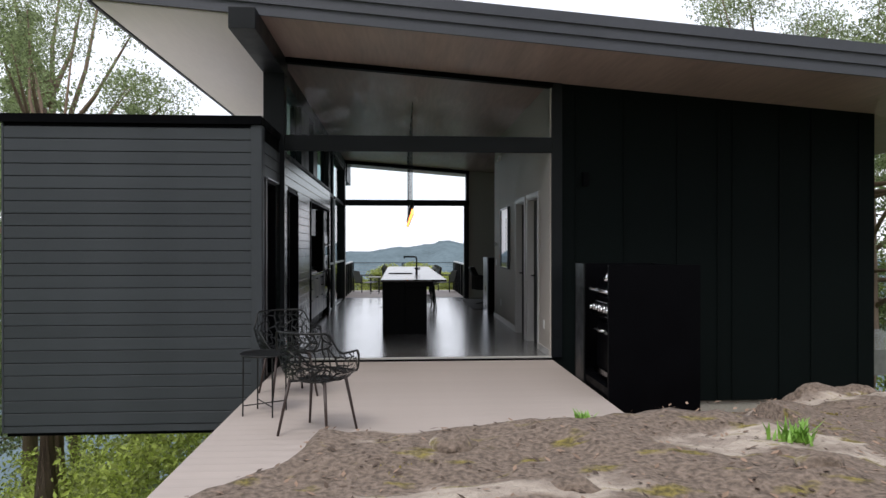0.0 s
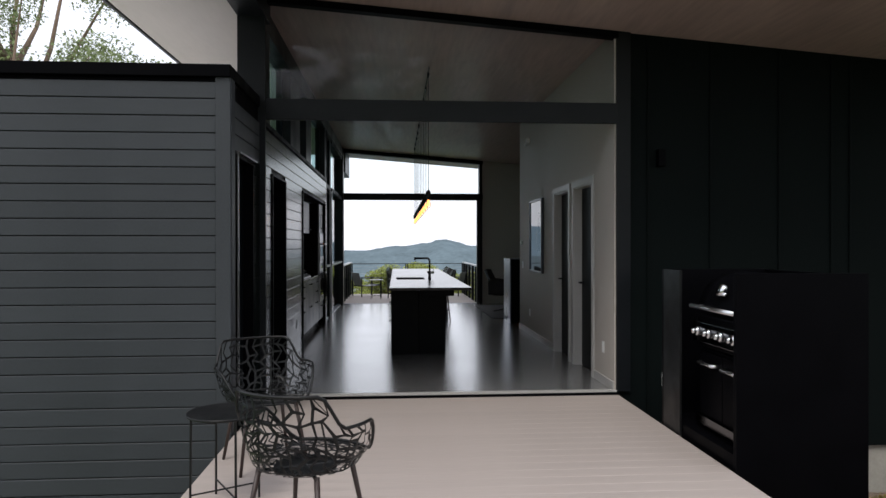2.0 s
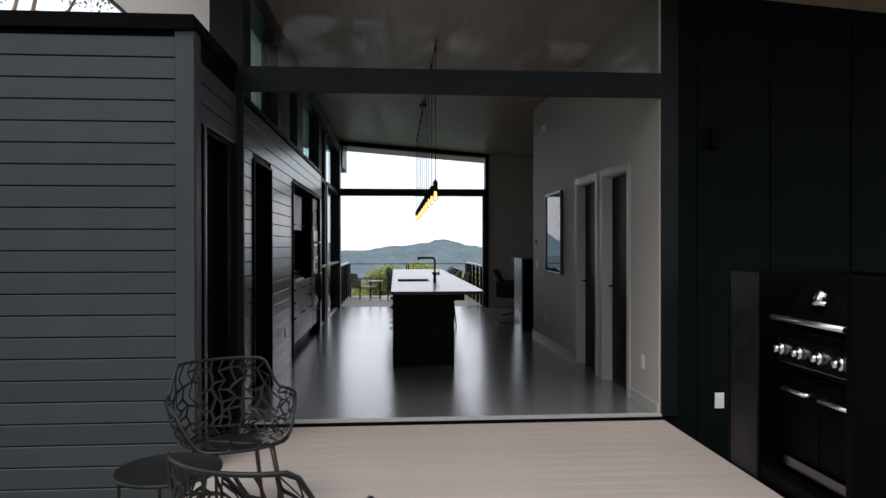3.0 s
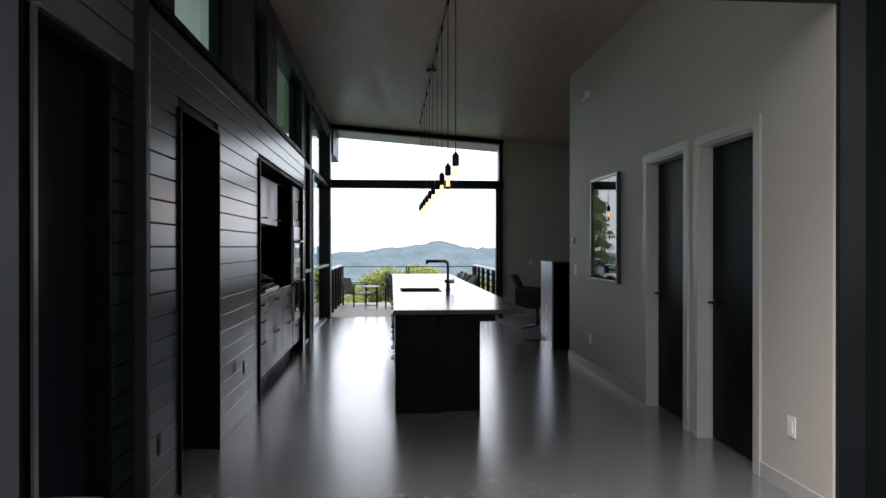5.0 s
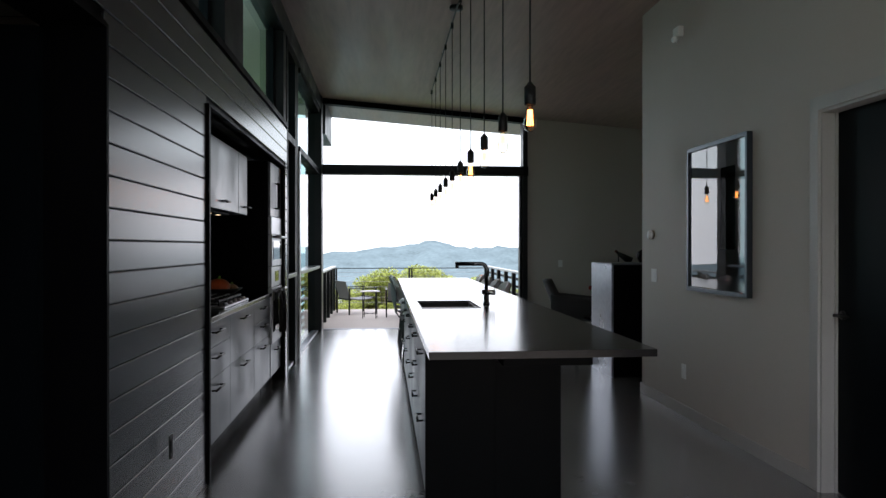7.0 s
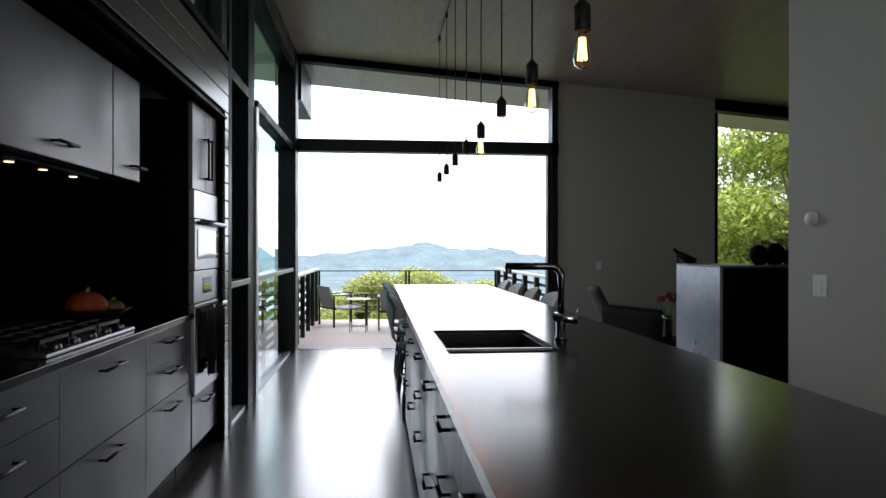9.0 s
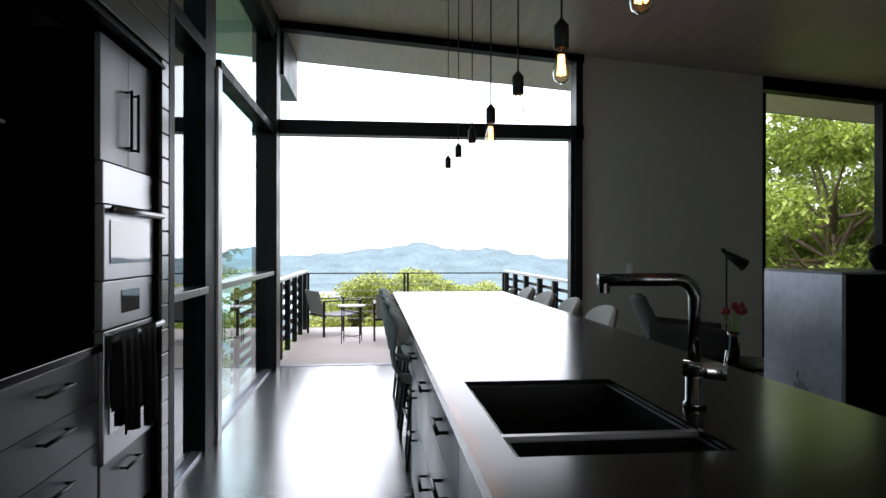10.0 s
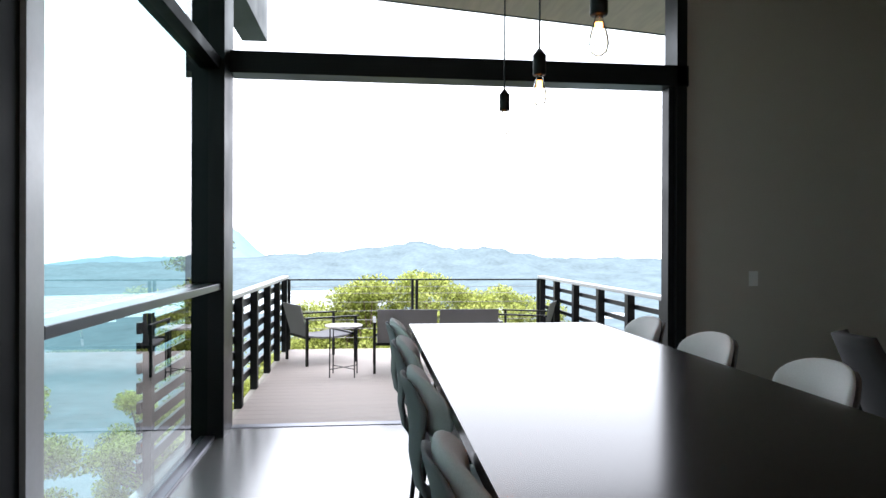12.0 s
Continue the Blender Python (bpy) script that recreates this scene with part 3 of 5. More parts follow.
def rock_material():
    m = bpy.data.materials.new("mossy_rock_and_litter")
    m.use_nodes = True
    n, l = m.node_tree.nodes, m.node_tree.links
    b = n["Principled BSDF"]
    b.inputs["Roughness"].default_value = 0.95
    tc = n.new("ShaderNodeTexCoord")
    wide_map = n.new("ShaderNodeMapping")
    wide_map.inputs["Scale"].default_value = (0.8, 1.3, 1.0)
    l.new(tc.outputs["Object"], wide_map.inputs["Vector"])
    big, mid, fine = n.new("ShaderNodeTexNoise"), n.new("ShaderNodeTexNoise"), n.new("ShaderNodeTexNoise")
    for node, s, d in ((big, 1.2, 7), (mid, 7, 6), (fine, 48, 6)):
        node.inputs["Scale"].default_value, node.inputs["Detail"].default_value = s, d
        l.new(wide_map.outputs[0] if node is not fine else tc.outputs["Object"], node.inputs["Vector"])
    soil, rock, moss = n.new("ShaderNodeValToRGB"), n.new("ShaderNodeValToRGB"), n.new("ShaderNodeValToRGB")
    for ramp, dark, light in ((soil, (0.1, 0.074, 0.056), (0.235, 0.178, 0.14)), (rock, (0.25, 0.2, 0.165), (0.5, 0.43, 0.36)), (moss, (0.09, 0.07, 0.02), (0.25, 0.2, 0.05))):
        ramp.color_ramp.elements[0].color, ramp.color_ramp.elements[1].color = (*dark, 1), (*light, 1)
        ramp.color_ramp.elements[0].position, ramp.color_ramp.elements[1].position = 0.35, 0.65
    l.new(fine.outputs["Fac"], soil.inputs[0])
    l.new(mid.outputs["Fac"], rock.inputs[0])
    l.new(fine.outputs["Fac"], moss.inputs[0])
    m1, m2 = n.new("ShaderNodeValToRGB"), n.new("ShaderNodeValToRGB")
    m1.color_ramp.elements[0].position, m1.color_ramp.elements[1].position = 0.545, 0.585
    m2.color_ramp.elements[0].position, m2.color_ramp.elements[1].position = 0.585, 0.68
    l.new(big.outputs["Fac"], m1.inputs[0])
    l.new(mid.outputs["Fac"], m2.inputs[0])
    x1, x2 = n.new("ShaderNodeMixRGB"), n.new("ShaderNodeMixRGB")
    l.new(m1.outputs[0], x1.inputs[0])
    l.new(soil.outputs[0], x1.inputs[1])
    l.new(rock.outputs[0], x1.inputs[2])
    l.new(m2.outputs[0], x2.inputs[0])
    l.new(x1.outputs[0], x2.inputs[1])
    l.new(moss.outputs[0], x2.inputs[2])
    l.new(x2.outputs[0], b.inputs["Base Color"])
    bp = n.new("ShaderNodeBump")
    bp.inputs["Strength"].default_value, bp.inputs["Distance"].default_value = 1.0, 0.02
    l.new(fine.outputs["Fac"], bp.inputs["Height"])
    l.new(bp.outputs[0], b.inputs["Normal"])
    return m


M_KNOLL = rock_material()
knoll = tagged(part("rock_knoll", patch("rock_knoll", -2.6, 8.4, -12.4, -0.3, 0.055, lambda x, y: min(rock_height(x, y), -0.28 if (-1.05 < x < 2.56 and y > -5.62) else (-0.32 if (2.4 < x < 3.5 and -2.4 < y < -0.95) else 9))), M_KNOLL), "weathered rock knoll with leaf litter and moss", "", "", "structure")

# loose stones and litter on the knoll
rng = random.Random(5)


def stone(name, size, at, mat, label, flat=0.6):
    bm = bmesh.new()
    bmesh.ops.create_icosphere(bm, subdivisions=3, radius=1)
    seed = rng.random() * 50
    for v in bm.verts:
        v.co *= 1 + 0.35 * noise.noise(v.co * 1.2 + Vector((seed, 0, 0))) + 0.12 * noise.noise(v.co * 3.5 + Vector((seed, 0, 0)))
        v.co = Vector((v.co.x * size * 1.3, v.co.y * size, v.co.z * size * flat))
    return tagged(part(name, bm, mat, None, "", True, Matrix.Translation(at) @ Matrix.Rotation(rng.random() * 6, 4, "Z")), label, "rock", "boulders on the knoll")


for x, y, s in ((0.72, -6.12, 0.09), (3.58, -3.95, 0.2), (3.92, -3.8, 0.14), (1.05, -6.6, 0.06), (1.9, -6.5, 0.07), (5.2, -1.2, 0.15), (5.6, -0.9, 0.12), (4.7, -1.6, 0.1)):
    stone("boulder", s, (x, y, rock_height(x, y) - s * 0.1), M_KNOLL, "pale weathered boulder half sunk in litter")
bm = bmesh.new()
for _ in range(7000):
    x, y = rng.uniform(-0.2, 6), rng.uniform(-7.6, -1.2)
    if (x < 2.6 and y > -5.4) or (x < 3.5 and -2.5 < y):
        continue
    c = Vector((x, y, rock_height(x, y) + 0.006))
    a, s = rng.random() * 6.3, rng.uniform(0.006, 0.02)
    d, e = Vector((math.cos(a), math.sin(a), rng.uniform(-0.3, 0.5))) * s, Vector((-math.sin(a), math.cos(a), rng.uniform(-0.3, 0.3))) * s * 0.45
    bm.faces.new([bm.verts.new(c + p) for p in (-d, e, d, -e)])
M_LITTER = material("dead_leaves", (0.18, 0.12, 0.085), 0.9, vary=0.6, island=0.9, bump=0)
tagged(part("leaf_litter", bm, M_LITTER), "scattered brown dead leaves on the rock", "leaves", "", "stuff")


def tuft(name, at, n, high, mat, label, spread=0.06, wide=0.004):
    bm = bmesh.new()
    for _ in range(n):
        a, lean = rng.random() * 6.3, rng.uniform(0.1, 0.8)
        base = Vector((rng.gauss(0, spread), rng.gauss(0, spread), -0.02))
        hh = high * rng.uniform(0.5, 1)
        out = Vector((math.cos(a), math.sin(a), 0)) * lean * hh
        w = Vector((-math.sin(a), math.cos(a), 0)) * wide
        p1, p2 = base + out * 0.4 + Vector((0, 0, hh * 0.6)), base + out + Vector((0, 0, hh))
        v = [bm.verts.new(p) for p in (base - w, base + w, p1 + w * 0.8, p1 - w * 0.8, p2)]
        bm.faces.new(v[:4])
        bm.faces.new((v[3], v[2], v[4]))
    return tagged(part(name, bm, mat, None, "", False, Matrix.Translation(at)), label, "plant", "", "stuff")


tuft("grass_tuft", (2.05, -6.1, rock_height(2.05, -6.1)), 90, 0.12, M_STEM, "small bright green tuft on the rock", 0.03, 0.008)
tuft("grass_tuft", (1.32, -5.75, rock_height(1.32, -5.75)), 30, 0.07, M_STEM, "small bright green tuft on the rock", 0.015, 0.006)
for x, y in ((0.5, -6.22), (0.68, -6.16), (0.36, -6.5), (0.42, -6.35), (3.5, -4.15), (3.75, -4.1), (3.1, -4.7), (2.75, -2.75), (3.65, -2.2)):
    tuft("moss_tuft", (x, y, rock_height(x, y)), 500, 0.014, M_MOSS, "dry yellow moss on the rock edge", 0.045, 0.005)


# ---- trees ----
def leaf_cloud(bm, centre, radius, count, size, rnd, droop=0.0):
    for _ in range(count):
        while True:
            d = Vector((rnd.uniform(-1, 1), rnd.uniform(-1, 1), rnd.uniform(-1, 1)))
            if 0.02 < d.length < 1:
                break
        c = centre + Vector((d.x * radius, d.y * radius, d.z * radius * 0.7))
        q = Euler((rnd.uniform(-1.1, 1.1) - droop, rnd.uniform(-1.1, 1.1), rnd.uniform(0, 6.3))).to_matrix()
        s = size * rnd.uniform(0.6, 1.3)
        bm.faces.new([bm.verts.new(c + q @ Vector(p)) for p in ((-s, 0, 0), (0, -s * 0.45, 0.1 * s), (s, 0, 0), (0, s * 0.45, 0.1 * s))])


def broadleaf(label, at, high, wide, first, mat, seed, leaves=9000, size=0.11, lean=0.0, limbs=26):
    rnd = random.Random(seed)
    t = thing("tree", label, "tree", "trees round the house", Matrix.Translation(at))
    bm, crown = bmesh.new(), bmesh.new()
    top = Vector((lean, 0, high * 0.8))
    tube(bm, [Vector((0, 0, -0.6)), Vector((lean * 0.2 + 0.1, 0.05, high * 0.3)), Vector((lean * 0.6, -0.05, high * 0.55)), top], [high * 0.028, high * 0.022, high * 0.015, high * 0.004], 9)
    clumps = []
    for i in range(limbs):
        f = rnd.uniform(first, 0.98)
        a = i * 2.4 + rnd.random()
        start = Vector((lean * f, 0, high * min(f, 0.78) * rnd.uniform(0.75, 1)))
        reach = wide * (0.55 + 0.45 * math.sin(math.pi * min(1, max(0.12, (f - first) / (1.02 - first))))) * rnd.uniform(0.6, 1.0)
        end = Vector((lean * f + math.cos(a) * reach, math.sin(a) * reach, high * f + rnd.uniform(-0.03, 0.07) * high))
        mid = (start + end) / 2 + Vector((rnd.uniform(-0.2, 0.2), rnd.uniform(-0.2, 0.2), -0.02 * high))
        tube(bm, [start, mid, end], [high * 0.006, high * 0.0035, high * 0.001], 6)
        clumps += [(end, wide * rnd.uniform(0.2, 0.34)), (mid * 0.35 + end * 0.65 + Vector((rnd.uniform(-0.5, 0.5), rnd.uniform(-0.5, 0.5), rnd.uniform(0, 0.5))), wide * rnd.uniform(0.16, 0.3))]
    total = sum(r ** 2 for _, r in clumps)
    for c, r in clumps:
        leaf_cloud(crown, c, r, int(leaves * r * r / total), size, rnd)
    part("trunk", bm, M_BARK, t, "reddish bark", True)
    part("crown", crown, mat, t)
    return t


def conifer(label, at, high, wide, mat, seed, leaves=9000, first=0.25):
    rnd = random.Random(seed)
    t = thing("tree", label, "tree", "trees round the house", Matrix.Translation(at))
    bm, crown = bmesh.new(), bmesh.new()
    rod(bm, (0, 0, -0.8), (0, 0, high), high * 0.014, 0.02, 9)
    whorls = 24
    for i in range(whorls):
        f = first + (1 - first) * i / whorls
        for k in range(4):
            a = rnd.random() * 6.3
            reach = wide * (1.05 - f) ** 0.8 * rnd.uniform(0.45, 1.1)
            z = high * f + rnd.uniform(-0.3, 0.3)
            end = Vector((math.cos(a) * reach, math.sin(a) * reach, z - reach * rnd.uniform(0.0, 0.35)))
            start = Vector((0, 0, z))
            tube(bm, [start, start.lerp(end, 0.5) + Vector((0, 0, 0.1 * reach)), end], [0.035, 0.02, 0.006], 5)
            n = max(3, int(leaves / (whorls * 4) / 9))
            for j in range(9):
                w = 0.2 + 0.8 * j / 8
                c = start.lerp(end, w) + Vector((0, 0, 0.1 * reach * math.sin(math.pi * w)))
                leaf_cloud(crown, c, 0.16 * reach + 0.12, n, 0.09, rnd, 0.4)
    part("trunk", bm, M_BARK, t, "straight brown trunk", True)
    part("crown", crown, mat, t)
    return t


def set_down(x, y):
    return (x, y, land_height(x, y) + 0.3)


fir_a = conifer("tall open fir with grey-green needles", set_down(-11.5, 14), 17, 3.4, M_NEEDLE, 1, 16000)
broad_a = broadleaf("tall arbutus with thin green foliage", set_down(-9.0, 10.5), 15.5, 3.6, 0.4, M_NEEDLE, 2, 40000, 0.05)
# firs below y = -8 stand out of view, added to dim the front light
for x, y, s, r in ((-16.5, 12, 1.1, 1.0), (-9.5, 17.5, 0.9, 2.2), (-14, 19, 1.0, 4.0), (-21, 16, 1.15, 0.4), (-18, 23, 1.2, 5), (16, 26, 1.15, 1.7), (21.5, 18, 1.25, 3.1), (-9, -24, 1.1, 1), (-2, -27, 1.2, 2), (5, -25, 1.0, 3), (11, -22, 1.1, 4), (-15, -17, 1.1, 5), (16, -14, 1.0, 6), (0, -34, 1.3, 1), (-5.5, -21, 1.25, 2.2), (2, -20.5, 1.3, 0.4), (8.5, -20, 1.25, 5.1), (13.5, -18, 1.2, 3.9), (-12, -21, 1.25, 0.9), (-8.5, -28, 1.4, 4.1), (8, -29, 1.45, 2.8), (19, -9, 1.2, 1.4), (-18.5, -12, 1.2, 2.0)):
    copy_thing(fir_a, Matrix.Translation(set_down(x, y)) @ Matrix.Rotation(r, 4, "Z") @ Matrix.Scale(s, 4))
for x, y, s, r in ((-12.5, 8.0, 0.95, 1.2), (-16.5, 17.5, 1.0, 2.5), (-6.1, 4.4, 0.6, 0.5), (13.5, 14.5, 1.05, 2.0), (11.2, 3.0, 0.9, 4.0), (11.0, -1.0, 0.85, 0.6), (16.5, 8, 1.0, 5.0), (17.0, 14.0, 1.05, 3.3), (15.5, 18.5, 1.15, 0.9)):
    copy_thing(broad_a, Matrix.Translation(set_down(x, y)) @ Matrix.Rotation(r, 4, "Z") @ Matrix.Scale(s, 4))
leafy = broadleaf("leafy bright green tree outside the living room window", set_down(10.2, 16.5), 10.5, 3.1, 0.2, M_LEAF, 7, 62000, 0.08, limbs=60)
for x, y, s, r in ((12.8, 16.4, 0.95, 2.0), (11.4, 18.6, 0.9, 0.7), (15.2, 17.2, 1.0, 5.9), (14.2, 21.0, 1.05, 3.3), (16.5, 19.0, 1.15, 4.4), (12.6, 21.5, 0.9, 5.2), (19.5, 23.0, 1.3, 1.2)):
    copy_thing(leafy, Matrix.Translation(set_down(x, y)) @ Matrix.Rotation(r, 4, "Z") @ Matrix.Scale(s, 4))


def crown_top(x, y, top):
    """A height for a tree so that its top stands at the given level."""
    return (top - land_height(x, y)) / 1.02


view_tree = broadleaf("yellow-green treetop just beyond the view deck", set_down(0.25, 20.5), crown_top(0.25, 20.5, 0.1), 1.5, 0.55, M_LEAF_YELLOW, 11, 30000, 0.05, limbs=40)
h0 = crown_top(0.25, 20.5, 0.1)
for x, y, top, r in ((-0.75, 20.9, -0.2, 1.5), (0.75, 21.7, 0.12, 0.8), (1.2, 21.2, 0.06, 2.9), (2.0, 20.8, -0.3, 2.0), (2.9, 21.4, -0.35, 4.4), (3.8, 22.0, -0.3, 4.0), (-1.9, 21.0, -1.5, 1.0), (-6.5, 17.5, -1.6, 2.5), (-9.5, 20, -1.0, 3.0), (-5.0, 21.5, -2.6, 5.0), (-12.5, 19, -0.6, 5.5), (-8.0, 14.5, -2.0, 0.3)):
    copy_thing(view_tree, Matrix.Translation(set_down(x, y)) @ Matrix.Rotation(r, 4, "Z") @ Matrix.Scale(crown_top(x, y, top) / h0, 4))
for x, y, top in ((-7.7, 37.0, 3.0),):
    copy_thing(fir_a, Matrix.Translation(set_down(x, y)) @ Matrix.Scale(crown_top(x, y, top) / 15.0, 4))

# garden growth below the cantilevered block
bm = bmesh.new()
rnd = random.Random(21)
for _ in range(260):
    x, y = rnd.uniform(-11, -1.6), rnd.uniform(0.5, 15)
    if y < 5.0 and abs((x - 0.52) * 13.0 + (y + 8.6) * 6.62) / 14.6 < 0.45:
        continue
    leaf_cloud(bm, Vector((x, y, land_height(x, y) + rnd.uniform(0.1, 0.5 + 0.09 * y))), rnd.uniform(0.35, 0.85), 110, 0.065, rnd)
for _ in range(130):
    x, y = rnd.uniform(-17, -5), rnd.uniform(12, 24)
    leaf_cloud(bm, Vector((x, y, land_height(x, y) + rnd.uniform(0.3, 2.2))), rnd.uniform(0.7, 1.4), 80, 0.11, rnd)
tagged(part("shrubs", bm, M_LEAF), "low green shrubs and ferns on the slope", "shrubs", "", "stuff")
bm = bmesh.new()
for _ in range(120):
    x, y = rnd.uniform(-9, 9), rnd.uniform(15.5, 30)
    leaf_cloud(bm, Vector((x, y, land_height(x, y) + rnd.uniform(0.1, 0.8))), rnd.uniform(0.5, 1.1), 80, 0.11, rnd)
tagged(part("shrubs", bm, M_LEAF), "green bushes on the slope under the view deck", "shrubs", "", "stuff")
# ---- kitchen run in the niche ----
def pull(parent, x, y, z, length, out=-1, upright=False):
    """A bar handle on a front that faces along x."""
    bm = bmesh.new()
    h = length / 2
    a, b = ((0, 0, -h), (0, 0, h)) if upright else ((0, -h, 0), (0, h, 0))
    for e in (a, b):
        rod(bm, (x, y + e[1] * 0.94, z + e[2] * 0.94), (x + out * 0.03, y + e[1] * 0.94, z + e[2] * 0.94), 0.0055, seg=8)
    rod(bm, (x + out * 0.03, y + a[1], z + a[2]), (x + out * 0.03, y + b[1], z + b[2]), 0.007, seg=8)
    return part("handle", bm, M_BLACKMETAL, parent, "black bar handle", True)


FRONT = -1.055


def base_unit(y0, y1, rows, label):
    t = thing("kitchen_cabinet", label, "cabinet", "kitchen base cabinets")
    part("carcass", boxes((-1.66, FRONT - 0.022, y0 + 0.002, y1 - 0.002, 0.13, 0.905)), M_CABINET, t)
    part("plinth", boxes((-1.6, FRONT - 0.09, y0 + 0.002, y1 - 0.002, 0.0, 0.128)), M_BLACK, t)
    for z0, z1, grip in rows:
        d = part("drawer_front", boxes((FRONT - 0.02, FRONT, y0 + 0.002, y1 - 0.002, z0 + 0.002, z1 - 0.002), bevel=0.0015), M_CABINET, t)
        pull(d, FRONT, (y0 + y1) / 2, grip, 0.22, 1)
    return t


base_unit(2.99, 3.795, ((0.13, 0.545, 0.47), (0.545, 0.74, 0.675), (0.74, 0.903, 0.837)), "graphite base cabinet with two shallow drawers over a deep one")
base_unit(3.795, 4.665, ((0.13, 0.545, 0.485), (0.545, 0.903, 0.838)), "wide graphite base cabinet under the cooktop")
base_unit(4.665, 5.44, ((0.13, 0.545, 0.484), (0.545, 0.72, 0.676), (0.72, 0.903, 0.834)), "graphite base cabinet with three drawers")
t = thing("kitchen_worktop", "dark stone worktop along the kitchen niche", "worktop")
part("slab", boxes((-1.675, -1.035, 2.985, 5.438, 0.908, 0.94), bevel=0.003), M_TOP, t)
part("splashback", boxes((-1.676, -1.662, 2.99, 5.438, 0.944, 1.6)), M_BLACK, t, "plain black splashback")

# cooktop
t = thing("gas_cooktop", "steel gas cooktop with black grates in the worktop", "cooktop")
part("tray", boxes((-1.56, -1.09, 3.78, 4.62, 0.942, 0.956), bevel=0.004), M_STEEL, t)
for cy in (3.95, 4.2, 4.45):
    for cx in (-1.45, -1.22):
        bm = bmesh.new()
        lathe(bm, ((0.045, 0.956), (0.045, 0.966), (0.03, 0.972)), 16, (cx, cy, 0))
        part("burner", bm, M_BLACKMETAL, t, smooth=True)
for y0, y1 in ((3.83, 4.07), (4.08, 4.32), (4.33, 4.57)):
    bm = bmesh.new()
    for y in (y0, y1 - 0.012, (y0 + y1) / 2 - 0.006):
        box(bm, -1.55, -1.14, y, y + 0.012, 0.982, 0.996)
    for x in (-1.55, -1.45, -1.345, -1.24, -1.152):
        box(bm, x, x + 0.012, y0, y1, 0.984, 0.998)
    for x in (-1.548, -1.15):
        for y in (y0, y1 - 0.012):
            box(bm, x, x + 0.01, y, y + 0.01, 0.957, 0.984)
    part("grate", bm, M_BLACKMETAL, t)
for y in (3.9, 4.05, 4.2, 4.35, 4.5):
    bm = bmesh.new()
    lathe(bm, ((0.018, 0.956), (0.016, 0.975), (0.012, 0.978)), 14, (-1.112, y, 0))
    part("knob", bm, M_STEEL, t, smooth=True)

# fruit bowl with squash
t = thing("bowl", "wide black bowl standing on the worktop", "bowl", at=Matrix.Translation((-1.36, 4.82, 0.941)))
bm = bmesh.new()
lathe(bm, ((0.06, 0.0), (0.07, 0.012), (0.13, 0.05), (0.18, 0.085), (0.176, 0.087), (0.125, 0.056), (0.045, 0.02)), 28)
part("shell", bm, M_BLACKMETAL, t, smooth=True)


def squash(x, y, z, r, label, mat):
    bm = bmesh.new()
    bmesh.ops.create_uvsphere(bm, u_segments=32, v_segments=14, radius=1)
    for v in bm.verts:
        a = math.atan2(v.co.y, v.co.x)
        k = 1 + 0.07 * abs(math.cos(a * 5))
        v.co = Vector((v.co.x * r * k, v.co.y * r * k, v.co.z * r * 0.72))
    t = thing("squash", label, "squash", at=Matrix.Translation((x, y, z)))
    part("fruit", bm, mat, t, smooth=True)
    part("stalk", rod(bmesh.new(), (0, 0, r * 0.66), (0.01, 0, r * 0.95), 0.012, 0.008), M_STEM, t)


squash(-1.37, 4.78, 1.045, 0.09, "ribbed orange squash lying in the black bowl", M_ORANGE)
squash(-1.29, 4.89, 1.02, 0.055, "small brownish orange squash in the black bowl", M_BROWN_SKIN)

# wall cabinets with hood
for i, (y0, y1) in enumerate(((2.99, 3.6), (3.6, 4.518), (4.518, 4.865))):
    t = thing("wall_cabinet", "graphite wall cabinet with rounded corner over the cooktop", "cabinet", "kitchen wall cabinets")
    part("carcass", boxes((-1.66, -1.172, y0 + 0.002, y1 - 0.002, 1.655, 2.15)), M_CABINET, t)
    d = part("door", boxes((-1.17, -1.15, y0 + 0.004, y1 - 0.004, 1.65, 2.15), bevel=0.004), M_CABINET, t)
    pull(d, -1.15, y0 + 0.42 if i < 2 else y1 - 0.07, 1.715, 0.16, 1)
t = thing("range_hood", "black range hood built in under the wall cabinets", "hood")
part("body", boxes((-1.62, -1.24, 3.8, 4.6, 1.636, 1.653), bevel=0.004), M_BLACK, t)
for y in (3.95, 4.2, 4.47):
    part("light", lathe(bmesh.new(), ((0.016, 1.633), (0.016, 1.6355)), 16, (-1.3, y, 0)), M_LED, t, "small warm lamp")
# ---- oven tower ----
t = thing("oven_tower", "tall graphite housing with built-in steel ovens", "cabinet")
part("carcass", boxes((-1.66, -1.075, 5.442, 6.075, 0.13, 2.195)), M_BLACK, t)
part("plinth", boxes((-1.6, -1.14, 5.442, 6.075, 0.0, 0.128)), M_BLACK, t)
d = part("drawer_front", boxes((-1.073, -1.05, 5.45, 6.065, 0.135, 0.44), bevel=0.002), M_CABINET, t)
pull(d, -1.05, 5.76, 0.37, 0.2, 1)
for y0, y1, hy in ((5.45, 5.756, 5.715), (5.76, 6.065, 5.80)):
    d = part("door", boxes((-1.073, -1.05, y0, y1, 1.675, 2.185), bevel=0.002), M_CABINET, t)
    pull(d, -1.05, hy, 1.88, 0.26, 1, True)
part("filler", boxes((-1.073, -1.045, 6.068, 6.078, 0.135, 2.19)), M_BLACK, t)


micro = thing("microwave_oven", "built-in steel microwave oven with a bar handle", "oven")
part("panel", boxes((-1.073, -1.04, 5.452, 6.063, 1.50, 1.668), bevel=0.003), M_STEEL, micro)
